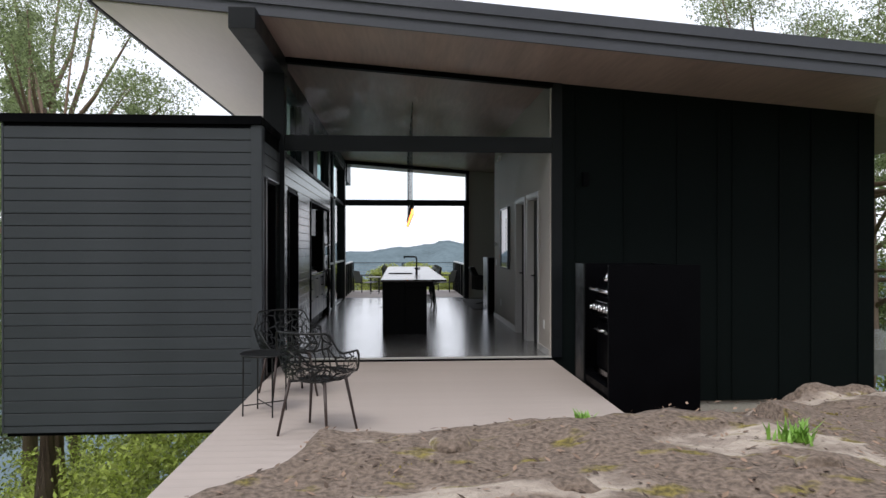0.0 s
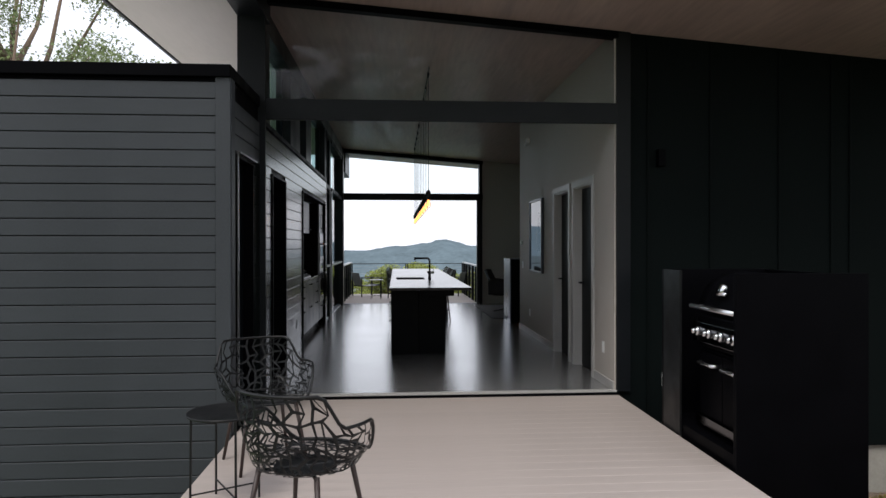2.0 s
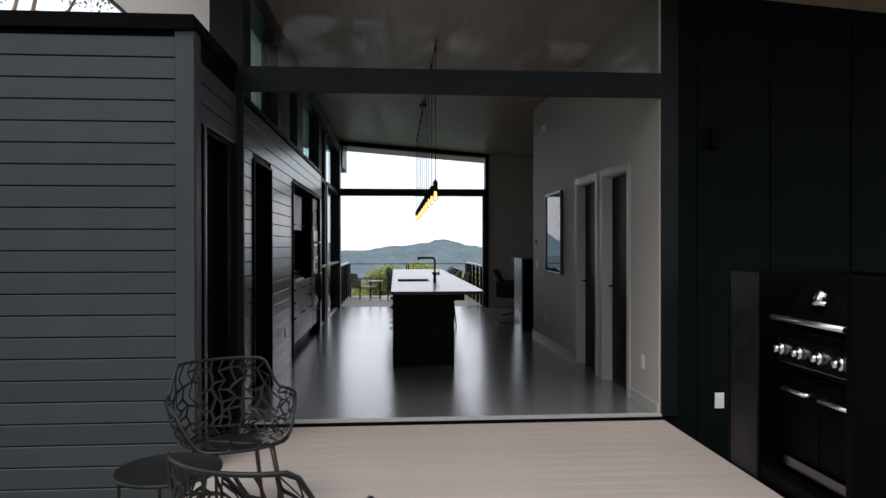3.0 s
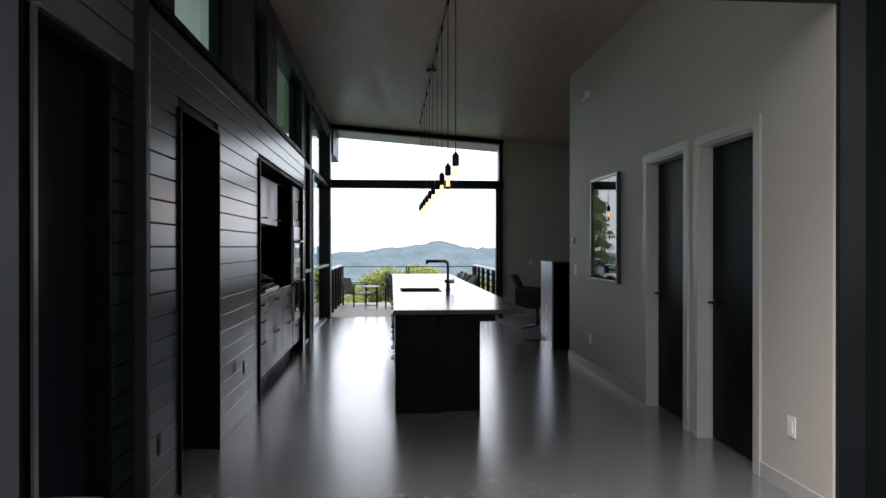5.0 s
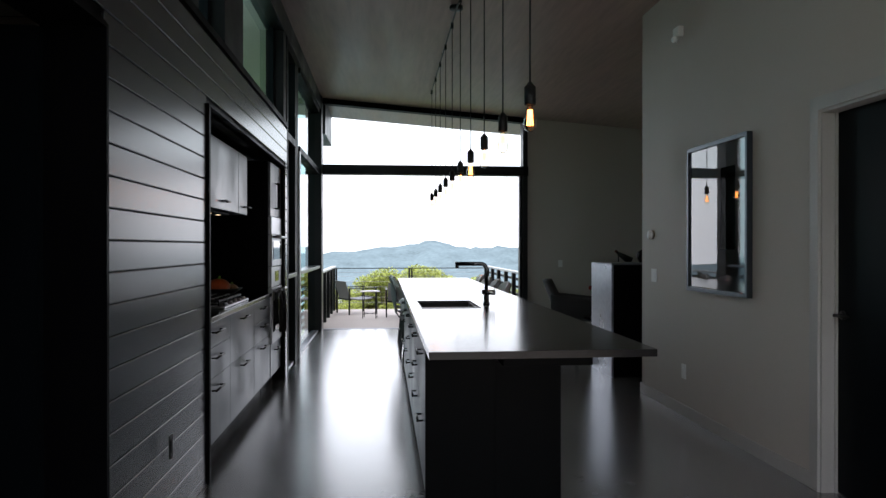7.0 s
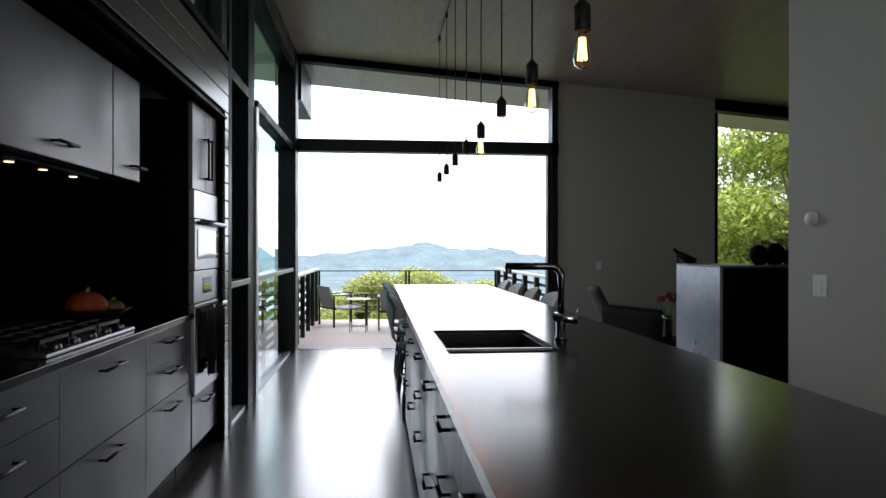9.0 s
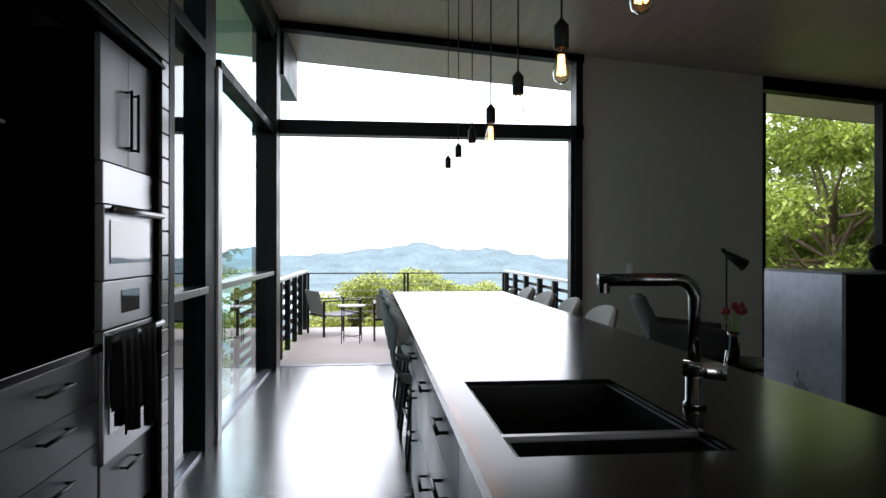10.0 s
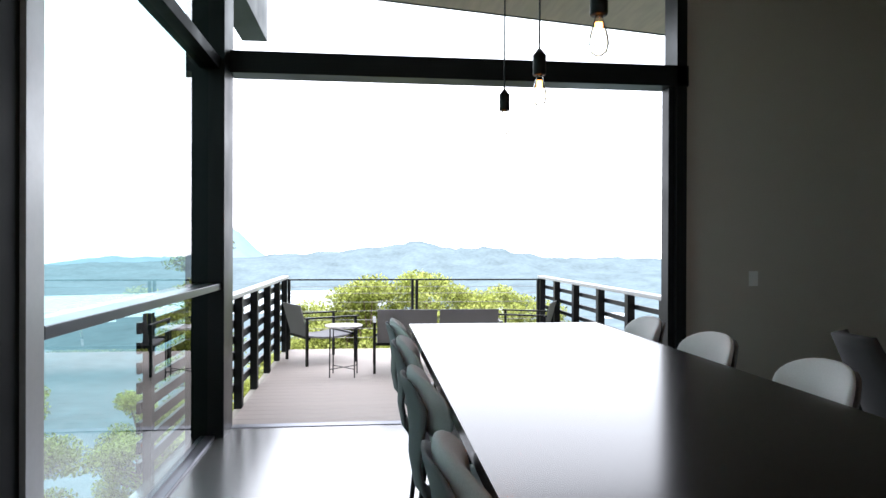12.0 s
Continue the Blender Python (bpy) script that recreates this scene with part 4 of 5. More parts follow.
d = part("door", boxes((-1.073, -1.035, 5.452, 6.063, 1.19, 1.495), bevel=0.003), M_STEEL, micro)
part("window", boxes((-1.036, -1.031, 5.51, 6.0, 1.255, 1.435)), M_OVENGLASS, d, "dark glossy glass")
bm = rod(bmesh.new(), (-0.995, 5.44, 1.475), (-0.995, 6.07, 1.475), 0.014, seg=14)
for y in (5.5, 6.01):
    box(bm, -1.036, -0.99, y, y + 0.02, 1.466, 1.484)
part("handle", bm, M_STEEL, d, "brushed steel bar handle", True)
oven = thing("oven", "built-in steel oven with a towel over its handle", "oven")
p = part("control_panel", boxes((-1.073, -1.04, 5.452, 6.063, 0.99, 1.183), bevel=0.003), M_STEEL, oven)
part("display", boxes((-1.041, -1.037, 5.65, 5.87, 1.04, 1.14)), M_OVENGLASS, p, "dark glass display")
d = part("door", boxes((-1.073, -1.035, 5.452, 6.063, 0.45, 0.983), bevel=0.003), M_STEEL, oven)
part("window", boxes((-1.036, -1.031, 5.5, 6.01, 0.56, 0.86)), M_OVENGLASS, d, "dark glossy glass")
bm = rod(bmesh.new(), (-0.995, 5.44, 0.955), (-0.995, 6.07, 0.955), 0.014, seg=14)
for y in (5.5, 6.01):
    box(bm, -1.036, -0.99, y, y + 0.02, 0.946, 0.964)
part("handle", bm, M_STEEL, d, "brushed steel bar handle", True)


def towel(y0, y1, drop_front, drop_back, seed):
    """A cloth folded over the bar, with hanging pleats."""
    bm = bmesh.new()
    rows = [(-1.015, 0.955 - drop_back), (-1.013, 0.94), (-1.005, 0.97), (-0.995, 0.973), (-0.982, 0.968), (-0.976, 0.93), (-0.973, 0.955 - drop_front * 0.5), (-0.972, 0.955 - drop_front)]
    grid = []
    for i, (x, z) in enumerate(rows):
        line = []
        for k in range(17):
            f = k / 16
            w = 0.012 * math.sin(f * 15 + seed) * (i > 4) * min(1, (0.97 - z) * 5)
            pinch = 1 - 0.12 * math.sin(min(1, max(0, (0.97 - z) * 3)) * 1.5) * (i > 4)
            line.append(bm.verts.new((x + w, (y0 + y1) / 2 + (f - 0.5) * (y1 - y0) * pinch, z + 0.01 * math.sin(f * 5 + seed) * (i == 7))))
        grid.append(line)
    for a, b in zip(grid, grid[1:]):
        for k in range(16):
            bm.faces.new((a[k], a[k + 1], b[k + 1], b[k]))
    bmesh.ops.solidify(bm, geom=list(bm.faces), thickness=0.004)
    ob = part("towel", bm, M_TOWEL, None, "", True)
    return tagged(ob, "dark kitchen towel hung over the oven handle", "towel", "towels on the oven")


towel(5.47, 5.68, 0.40, 0.3, 0.5)
towel(5.72, 5.93, 0.43, 0.36, 2.2)

# niche frame
frame_t = structure("trim", boxes((-1.055, -0.985, 2.955, 2.985, 0.0, 2.215), (-1.055, -0.985, 2.987, 6.08, 2.2, 2.215)), M_BLACK, "thin black metal reveal round the kitchen niche")

# ---- island and long table ----
isl = thing("kitchen_island", "long black kitchen island with drawers and a table end", "island")
top = bmesh.new()
X0, X1, Y0, Y1 = 0.222, 1.25, 1.865, 8.81
SX0, SX1, SY0, SY1 = 0.305, 0.755, 3.905, 4.64
for b in ((X0, X1, Y0, SY0), (X0, SX0, SY0, SY1), (SX1, X1, SY0, SY1), (X0, X1, SY1, Y1)):
    box(top, b[0], b[1], b[2], b[3], 0.886, 0.92)
bmesh.ops.remove_doubles(top, verts=top.verts, dist=0.0005)
part("worktop", top, M_TOP, isl, "honed black worktop")
part("end_panel", boxes((0.237, 0.60, 2.385, 2.405, 0.0, 0.884), bevel=0.002), M_ISLAND_DARK, isl)
part("end_panel", boxes((0.605, 0.965, 2.45, 2.47, 0.0, 0.79), bevel=0.002), M_ISLAND_DARK, isl)
part("carcass", boxes((0.262, 0.94, 2.472, 6.18, 0.1, 0.66), (0.262, 0.94, 2.472, 3.9, 0.66, 0.884), (0.262, 0.94, 4.68, 6.18, 0.66, 0.884), (0.8, 0.94, 3.9, 4.68, 0.66, 0.884)), M_ISLAND_DARK, isl)
part("plinth", boxes((0.3, 0.9, 2.48, 6.15, 0.0, 0.098)), M_BLACK, isl)
part("apron", boxes((0.61, 1.06, 2.2, 2.445, 0.792, 0.884), bevel=0.003), M_ISLAND_DARK, isl)
part("back_panel", boxes((0.942, 0.965, 2.472, 6.2, 0.0, 0.884), bevel=0.002), M_ISLAND_DARK, isl)
part("table_leg", boxes((0.33, 1.14, 8.5, 8.55, 0.0, 0.884), bevel=0.003), M_ISLAND_DARK, isl)
part("table_rail", boxes((0.70, 0.76, 6.2, 8.5, 0.8, 0.884)), M_ISLAND_DARK, isl)
cuts = (2.41, 3.03, 3.65, 4.27, 4.89, 5.53, 6.18)
for i, (y0, y1) in enumerate(zip(cuts, cuts[1:])):
    rows = ((0.1, 0.5, 0.42), (0.5, 0.70, 0.62), (0.70, 0.884, 0.805)) if i % 2 else ((0.1, 0.5, 0.42), (0.5, 0.884, 0.79))
    for z0, z1, g in rows:
        d = part("drawer_front", boxes((0.24, 0.26, y0 + 0.002, y1 - 0.002, z0 + 0.002, z1 - 0.002), bevel=0.0015), M_CABINET, isl)
        pull(d, 0.24, (y0 + y1) / 2, g, 0.16, -1)

sink = thing("sink", "black double-bowl sink set into the worktop", "sink")
for y0, y1 in ((SY0 + 0.004, 4.064), (4.088, SY1 - 0.004)):
    b = bmesh.new()
    x0, x1 = SX0 + 0.004, SX1 - 0.004
    box(b, x0, x1, y0, y1, 0.70, 0.905)
    b.faces.ensure_lookup_table()
    bmesh.ops.delete(b, geom=[max(b.faces, key=lambda f: f.calc_center_median().z)], context="FACES_ONLY")
    bmesh.ops.solidify(b, geom=list(b.faces), thickness=0.012)
    bowl_part = part("basin", b, M_BLACKMETAL, sink)
    part("drain", lathe(bmesh.new(), ((0.04, 0.712), (0.04, 0.716), (0.02, 0.715)), 18, ((x0 + x1) / 2, (y0 + y1) / 2, 0)), M_STEEL, bowl_part, "steel drain", True)
part("rim", boxes((SX0 + 0.002, SX1 - 0.002, 4.066, 4.086, 0.87, 0.914)), M_STEEL, sink, "bright steel divider")

fau = thing("faucet", "tall dark metal faucet with a square-set spout", "faucet", at=Matrix.Translation((0.84, 4.26, 0.9205)))
part("base", lathe(bmesh.new(), ((0.028, 0), (0.028, 0.012), (0.022, 0.016), (0.022, 0.1), (0.018, 0.105)), 20), M_GUNMETAL, fau, smooth=True)
bend = [(0, 0, 0.1), (0, 0, 0.278)] + [(-0.045 + 0.045 * math.cos(a), 0, 0.278 + 0.045 * math.sin(a)) for a in (0.3, 0.6, 0.9, 1.2, 1.57)] + [(-0.25, 0, 0.323)]
part("spout", tube(bmesh.new(), bend, 0.0165, 14), M_GUNMETAL, fau, smooth=True)
part("nozzle", rod(bmesh.new(), (-0.235, 0, 0.315), (-0.235, 0, 0.29), 0.014, seg=14), M_GUNMETAL, fau)
part("lever", rod(rod(bmesh.new(), (-0.03, 0.0, 0.10), (0.06, -0.05, 0.095), 0.021, seg=16), (0.055, -0.047, 0.1), (0.06, -0.05, 0.15), 0.004), M_CHROME, fau, "bright lever", True)


# ---- pendants ----
pend = None
for k in range(10):
    y = 2.1 + 0.737 * k
    if pend is None:
        pend = thing("pendant_lamp", "bare filament bulb on a black cord", "pendant lamp", "pendants over the island", Matrix.Translation((0.72, y, 2.10)))
        hang = roof_z(0.72) - 2.10
        part("cord", rod(bmesh.new(), (0, 0, 0.06), (0, 0, hang - 0.055), 0.0045, seg=6), M_BLACKMETAL, pend)
        part("socket", lathe(bmesh.new(), ((0.026, -0.045), (0.028, -0.04), (0.028, 0.04), (0.02, 0.048), (0.008, 0.065)), 16), M_BLACKMETAL, pend, smooth=True)
        part("clip", rod(rod(bmesh.new(), (0, 0, hang - 0.1), (0, 0, hang - 0.04), 0.014), (0, -0.03, hang - 0.05), (0, 0.03, hang - 0.05), 0.008), M_BLACKMETAL, pend)
        b = part("bulb", lathe(bmesh.new(), ((0.012, -0.045), (0.015, -0.06), (0.029, -0.11), (0.032, -0.135), (0.026, -0.16), (0.01, -0.172)), 18), M_BULB, pend, "clear glass bulb", True)
        b.visible_shadow = False
        f = bmesh.new()
        for q in range(6):
            a = q * math.pi / 3
            rod(f, (0.008 * math.cos(a), 0.008 * math.sin(a), -0.068), (0.014 * math.cos(a + 0.4), 0.014 * math.sin(a + 0.4), -0.142), 0.0042, seg=5)
        part("filament", f, M_FILAMENT, b, "glowing orange filament")
    else:
        copy_thing(pend, Matrix.Translation((0.72, y, 2.10)))
cable = thing("lamp_rail", "thin black cable rail under the ceiling", "lamp rail")
part("rail", rod(bmesh.new(), (0.72, 1.9, roof_z(0.72) - 0.045), (0.72, 8.95, roof_z(0.72) - 0.045), 0.008), M_BLACKMETAL, cable)
part("canopy", lathe(bmesh.new(), ((0.06, -0.035), (0.065, -0.03), (0.065, -0.004)), 20, (0.72, 5.4, roof_z(0.72) - 0.006)), M_BLACKMETAL, cable, smooth=True)
for y in (1.95, 4.0, 7.0, 8.9):
    part("stand_off", rod(bmesh.new(), (0.72, y, roof_z(0.72) - 0.045), (0.72, y, roof_z(0.72) - 0.001), 0.005), M_BLACKMETAL, cable)
# ---- counter stools ----
def shell_patch(bm, rows, thick):
    """Skins a grid of points and thickens it."""
    g = [[bm.verts.new(p) for p in r] for r in rows]
    fs = []
    for a, b in zip(g, g[1:]):
        for k in range(len(a) - 1):
            fs.append(bm.faces.new((a[k], a[k + 1], b[k + 1], b[k])))
    bmesh.ops.recalc_face_normals(bm, faces=fs)
    bmesh.ops.solidify(bm, geom=fs, thickness=thick)
    return bm


def stool(at):
    t = thing("counter_stool", "counter stool with oval grey shell back and dark legs", "stool", "stools at the table end", at)
    pad = bmesh.new()
    bmesh.ops.create_uvsphere(pad, u_segments=28, v_segments=16, radius=1)
    for v in pad.verts:
        x, y, z = v.co
        k = math.copysign(abs(x) ** 0.85, x)
        v.co = Vector((k * 0.19, y * 0.028 - 0.28 + 0.055 * x * x - 0.03 * z, 0.888 + 0.096 * math.copysign(abs(z) ** 0.85, z)))
    part("backrest", pad, M_FABRIC, t, "pale grey padded oval back", True)
    rows = []
    for j in range(9):
        v = 2 * j / 8 - 1
        hw = 0.2 * (1 - 0.12 * v * v)
        rows.append([(hw * (2 * i / 10 - 1), 0.19 * v, 0.62 + 0.012 * (2 * i / 10 - 1) ** 2 + (0.03 * max(0, -v - 0.5)) - 0.02 * max(0, v - 0.6)) for i in range(11)])
    part("seat", shell_patch(bmesh.new(), rows, 0.03), M_FABRIC, t, "pale grey padded seat", True)
    curve = ((-0.02, 0.592, 0.17), (-0.15, 0.575, 0.165), (-0.25, 0.59, 0.13), (-0.30, 0.65, 0.1), (-0.315, 0.73, 0.1), (-0.314, 0.81, 0.12), (-0.323, 0.89, 0.15), (-0.338, 0.945, 0.12), (-0.341, 0.962, 0.08))
    rows = [[(hw * (2 * i / 10 - 1), y + 0.055 * (hw * (2 * i / 10 - 1) / 0.19) ** 2 * (z > 0.62), z) for i in range(11)] for y, z, hw in curve]
    part("back_shell", shell_patch(bmesh.new(), rows, 0.008), M_SLING, t, "grey moulded shell that curves up behind the pad", True)
    for sx in (-1, 1):
        for sy in (-1, 1):
            part("leg", rod(bmesh.new(), (sx * 0.15, sy * 0.14, 0.6), (sx * 0.20, sy * 0.2, 0.0), 0.016, 0.012), M_BLACKMETAL, t, smooth=True)
    fr = bmesh.new()
    k = [(0.183, 0.18, 0.2), (-0.183, 0.18, 0.2), (-0.183, -0.18, 0.2), (0.183, -0.18, 0.2)]
    for a, b in zip(k, k[1:] + k[:1]):
        rod(fr, a, b, 0.009)
    part("foot_ring", fr, M_BLACKMETAL, t, smooth=True)
    return t


# left side faces +x, right side faces -x
first = stool(pose(0.445, 6.43, 0, 0, 0, -88))
for i, y in enumerate((7.17, 7.82, 8.48)):
    copy_thing(first, pose(0.44 - 0.005 * i, y, 0, 0, 0, -90 + (3, -2, 1)[i]))
for i, y in enumerate((6.5, 7.17, 7.82, 8.48)):
    copy_thing(first, pose(1.13, y, 0, 0, 0, 90 + (2, -2, 3, -1)[i]))


# ---- entrance deck: lattice chairs and side table ----
def lattice_chair(at, seed):
    rnd = random.Random(seed)
    t = thing("lattice_chair", "dark cast armchair with a branching lattice shell", "chair", "chairs on the entrance deck", at)

    def shell(u, v):
        """u runs round the shell from its back, v from the seat's middle to the rim."""
        a = u * 2 * math.pi
        back = 0.5 + 0.5 * math.cos(a)
        c = abs((a + math.pi) % (2 * math.pi) - math.pi)
        rim = 0.815 if c < 0.75 else (0.815 - 0.155 * smooth(0.75, 1.15, c) if c < 1.2 else 0.66 - 0.2 * smooth(1.75, 2.5, c))
        f = v / 0.5 if v < 0.5 else 1
        r = 0.235 * f
        z = 0.42 + 0.018 * f * f
        if v >= 0.5:
            w = (v - 0.5) / 0.5
            r = 0.235 + 0.075 * math.sin(w * 1.4)
            z = 0.438 + (rim - 0.438) * (w ** 1.25)
        wide = 1.05
        return Vector((-math.sin(a) * r * wide, -math.cos(a) * r, z))

    bm = bmesh.new()
    cols, rows = 34, 13
    grid = {}
    for j in range(rows + 1):
        for i in range(cols):
            ju, jv = (0, 0) if j in (0, rows) else (rnd.uniform(-0.32, 0.32), rnd.uniform(-0.3, 0.3))
            v = 0.14 + 0.86 * (j + jv) / rows
            grid[i, j] = bm.verts.new(shell((i + ju + 0.5 * (j % 2)) / cols, v))
    # merge cells at random into irregular openings
    done = set()
    for j in range(rows):
        for i in range(cols):
            if (i, j) in done:
                continue
            i1 = (i + 1) % cols
            if j + 1 < rows and (i, j + 1) not in done and rnd.random() < 0.45:
                done.update({(i, j), (i, j + 1)})
                bm.faces.new((grid[i, j], grid[i1, j], grid[i1, j + 1], grid[i1, j + 2], grid[i, j + 2], grid[i, j + 1]))
            else:
                done.add((i, j))
                if rnd.random() < 0.3:
                    bm.faces.new((grid[i, j], grid[i1, j], grid[i1, j + 1]))
                    bm.faces.new((grid[i, j], grid[i1, j + 1], grid[i, j + 1]))
                else:
                    bm.faces.new((grid[i, j], grid[i1, j], grid[i1, j + 1], grid[i, j + 1]))
    bmesh.ops.wireframe(bm, faces=list(bm.faces), thickness=0.019, offset=0.0, use_replace=True, use_boundary=True, use_even_offset=False)
    part("lattice_shell", bm, M_BLACKMETAL, t, "branching cast lattice")
    part("rim", tube(bmesh.new(), [shell(i / 60, 1.0) for i in range(60)], 0.0085, 7, True), M_BLACKMETAL, t, smooth=True)
    part("seat_pan", lathe(bmesh.new(), ((0.15, 0.416), (0.155, 0.42), (0.15, 0.427), (0.09, 0.422)), 28), M_BLACKMETAL, t, smooth=True)
    fr = bmesh.new()
    for sx in (-1, 1):
        rod(fr, (sx * 0.17, -0.16, 0.418), (-sx * 0.17, 0.16, 0.418), 0.01)
    part("under_frame", fr, M_BLACKMETAL, t)
    for sx in (-1, 1):
        for sy in (-1, 1):
            part("leg", rod(bmesh.new(), (sx * 0.16, sy * 0.15, 0.43), (sx * 0.225, sy * 0.215, 0.0), 0.014, 0.010), M_LEG, t, "tapered dark brown leg", True)
    return t


M_LEG = material("dark_brown_legs", (0.035, 0.02, 0.017), 0.45, vary=0.2, grain=50, bump=0.05)
lattice_chair(pose(-0.125, -3.26, -0.03, 0, 0, -27), 3)
lattice_chair(pose(-0.585, -1.88, -0.03, 0, 0, -152), 8)


def round_table(at, r, h, label, mat, top_label):
    t = thing("side_table", label, "table", "", at)
    part("top", lathe(bmesh.new(), ((r - 0.004, h - 0.012), (r, h - 0.008), (r, h + 0.004), (r - 0.006, h + 0.002), (r - 0.012, h - 0.002)), 40), mat, t, top_label, True)
    for k in range(4):
        a = k * math.pi / 2 + 0.35
        part("leg", rod(bmesh.new(), (math.cos(a) * (r - 0.02), math.sin(a) * (r - 0.02), h - 0.01), (math.cos(a) * (r - 0.015), math.sin(a) * (r - 0.015), 0), 0.007, seg=8), M_BLACKMETAL, t)
    cr = bmesh.new()
    for a in (0.35, 0.35 + math.pi / 2):
        d = Vector((math.cos(a), math.sin(a), 0)) * (r - 0.018)
        rod(cr, d + Vector((0, 0, 0.09)), -d + Vector((0, 0, 0.09)), 0.005, seg=8)
    part("cross_brace", cr, M_BLACKMETAL, t)
    return t


round_table(pose(-0.665, -2.62, -0.03, 0, 0, 10), 0.21, 0.53, "round black metal side table with crossed braces", M_BLACKMETAL, "")

# ---- barbecue in its cabinet ----
bq = thing("barbecue_cabinet", "black plywood barbecue cabinet open towards the deck", "cabinet")
part("near_panel", boxes((2.515, 3.42, -2.30, -2.26, -0.3, 1.262), bevel=0.003), M_BLACK, bq)
part("far_panel", boxes((2.515, 3.42, -1.11, -1.07, -0.3, 1.25), bevel=0.003), M_BLACK, bq)
part("back_panel", boxes((3.38, 3.418, -2.258, -1.112, -0.3, 1.245)), M_BLACK, bq)
part("face_panel", boxes((2.512, 2.53, -1.43, -1.112, -0.05, 1.25), bevel=0.002), M_BLACKMETAL, bq, "satin black face panel")
part("base_board", boxes((2.53, 3.378, -2.258, -1.112, -0.32, 0.06)), M_BLACK, bq)
grill = thing("gas_grill", "black and chrome gas grill standing in its cabinet", "grill", at=Matrix.Translation((2.935, -1.85, 0.061)))
part("cart", boxes((-0.27, 0.3, -0.36, 0.36, 0.06, 0.60), bevel=0.008), M_BLACK, grill)
part("firebox", boxes((-0.3, 0.3, -0.38, 0.38, 0.62, 0.86), bevel=0.012), M_BLACK, grill)
hood = []
for j in range(10):
    a = j / 9 * math.pi * 0.55
    hood.append([(-0.30 + 0.34 * (1 - math.cos(a)), -0.37 + 0.74 * i / 6, 0.885 + 0.3 * math.sin(a)) for i in range(7)])
lid = part("lid", shell_patch(bmesh.new(), hood, 0.012), M_BLACK, grill, "black enamel lid", True)
bm = rod(bmesh.new(), (-0.375, -0.33, 0.925), (-0.375, 0.33, 0.925), 0.016, seg=12)
for y in (-0.28, 0.28):
    rod(bm, (-0.375, y, 0.925), (-0.29, y, 0.925), 0.01)
part("handle", bm, M_SATIN, lid, "chrome lid handle", True)
part("thermometer", rod(rod(bmesh.new(), (-0.27, 0, 1.055), (-0.315, 0, 1.07), 0.05, 0.045, 20), (-0.3, -0.07, 1.035), (-0.3, 0.07, 1.035), 0.012), M_CHROME, lid, "chrome thermometer dial", True)
p = part("control_panel", boxes((-0.345, -0.302, -0.36, 0.36, 0.66, 0.81), bevel=0.006), M_GUNMETAL, grill, "dark steel control panel")
for y in (-0.27, -0.09, 0.09, 0.27):
    part("knob", rod(rod(bmesh.new(), (-0.346, y, 0.74), (-0.365, y, 0.74), 0.036, seg=20), (-0.365, y, 0.74), (-0.395, y, 0.74), 0.024, 0.02, 16), M_CHROME, p, "chrome knob", True)
for y in (-0.18, 0.18):
    bm = bmesh.new()
    tube(bm, [(-0.275, y - 0.12, 0.5), (-0.33, y - 0.11, 0.5), (-0.335, y + 0.11, 0.5), (-0.275, y + 0.12, 0.5)], 0.014, 8)
    d = part("door", boxes((-0.29, -0.272, y - 0.175, y + 0.175, 0.1, 0.58), bevel=0.004), M_BLACK, grill)
    part("handle", bm, M_SATIN, d, "chrome handle", True)
part("bottom_rail", boxes((-0.32, -0.272, -0.36, 0.36, 0.03, 0.10), bevel=0.003), M_GUNMETAL, grill)
for x in (-0.24, 0.26):
    for y in (-0.32, 0.32):
        part("castor", rod(bmesh.new(), (x, y - 0.012, 0.03), (x, y + 0.012, 0.03), 0.03, seg=14), M_BLACK, grill)

# ---- doors ----
def inner_door(y0, y1, n):
    d = thing("door_%d" % n, "closed near-black flush door in a grey frame", "", kind="structure")
    part("leaf", boxes((R + 0.085, R + 0.125, y0 + 0.019, y1 - 0.019, 0.008, 2.128)), M_DOOR, d)
    part("jamb", boxes((R - 0.004, R + 0.15, y0 - 0.001, y0 + 0.018, 0, 2.15), (R - 0.004, R + 0.15, y1 - 0.018, y1 + 0.001, 0, 2.15), (R - 0.004, R + 0.15, y0 + 0.018, y1 - 0.018, 2.13, 2.151)), M_TRIM, d)
    part("stop", boxes((R + 0.07, R + 0.084, y0 + 0.018, y0 + 0.03, 0, 2.13), (R + 0.07, R + 0.084, y1 - 0.03, y1 - 0.018, 0, 2.13)), M_TRIM, d)
    part("architrave", boxes((R - 0.02, R - 0.002, y0 - 0.07, y0 + 0.004, 0, 2.22), (R - 0.02, R - 0.002, y1 - 0.004, y1 + 0.07, 0, 2.22), (R - 0.02, R - 0.002, y0 + 0.004, y1 - 0.004, 2.146, 2.22), bevel=0.002), M_TRIM, d)
    bm = rod(bmesh.new(), (R + 0.085, y1 - 0.07, 1.0), (R + 0.03, y1 - 0.07, 1.0), 0.01)
    rod(bm, (R + 0.035, y1 - 0.07, 1.0), (R + 0.035, y1 - 0.18, 1.0), 0.009)
    rod(bm, (R + 0.086, y1 - 0.07, 1.0), (R + 0.078, y1 - 0.07, 1.0), 0.026, seg=20)
    part("door_handle", bm, M_BLACKMETAL, d, "black lever handle", True)


M_DOOR = material("dark_door_paint", (0.003, 0.0045, 0.006), 0.4, spec=0.06, vary=0.2, grain=40, blotch=1.5, bump=0.05, stretch=(1, 1, 0.2))
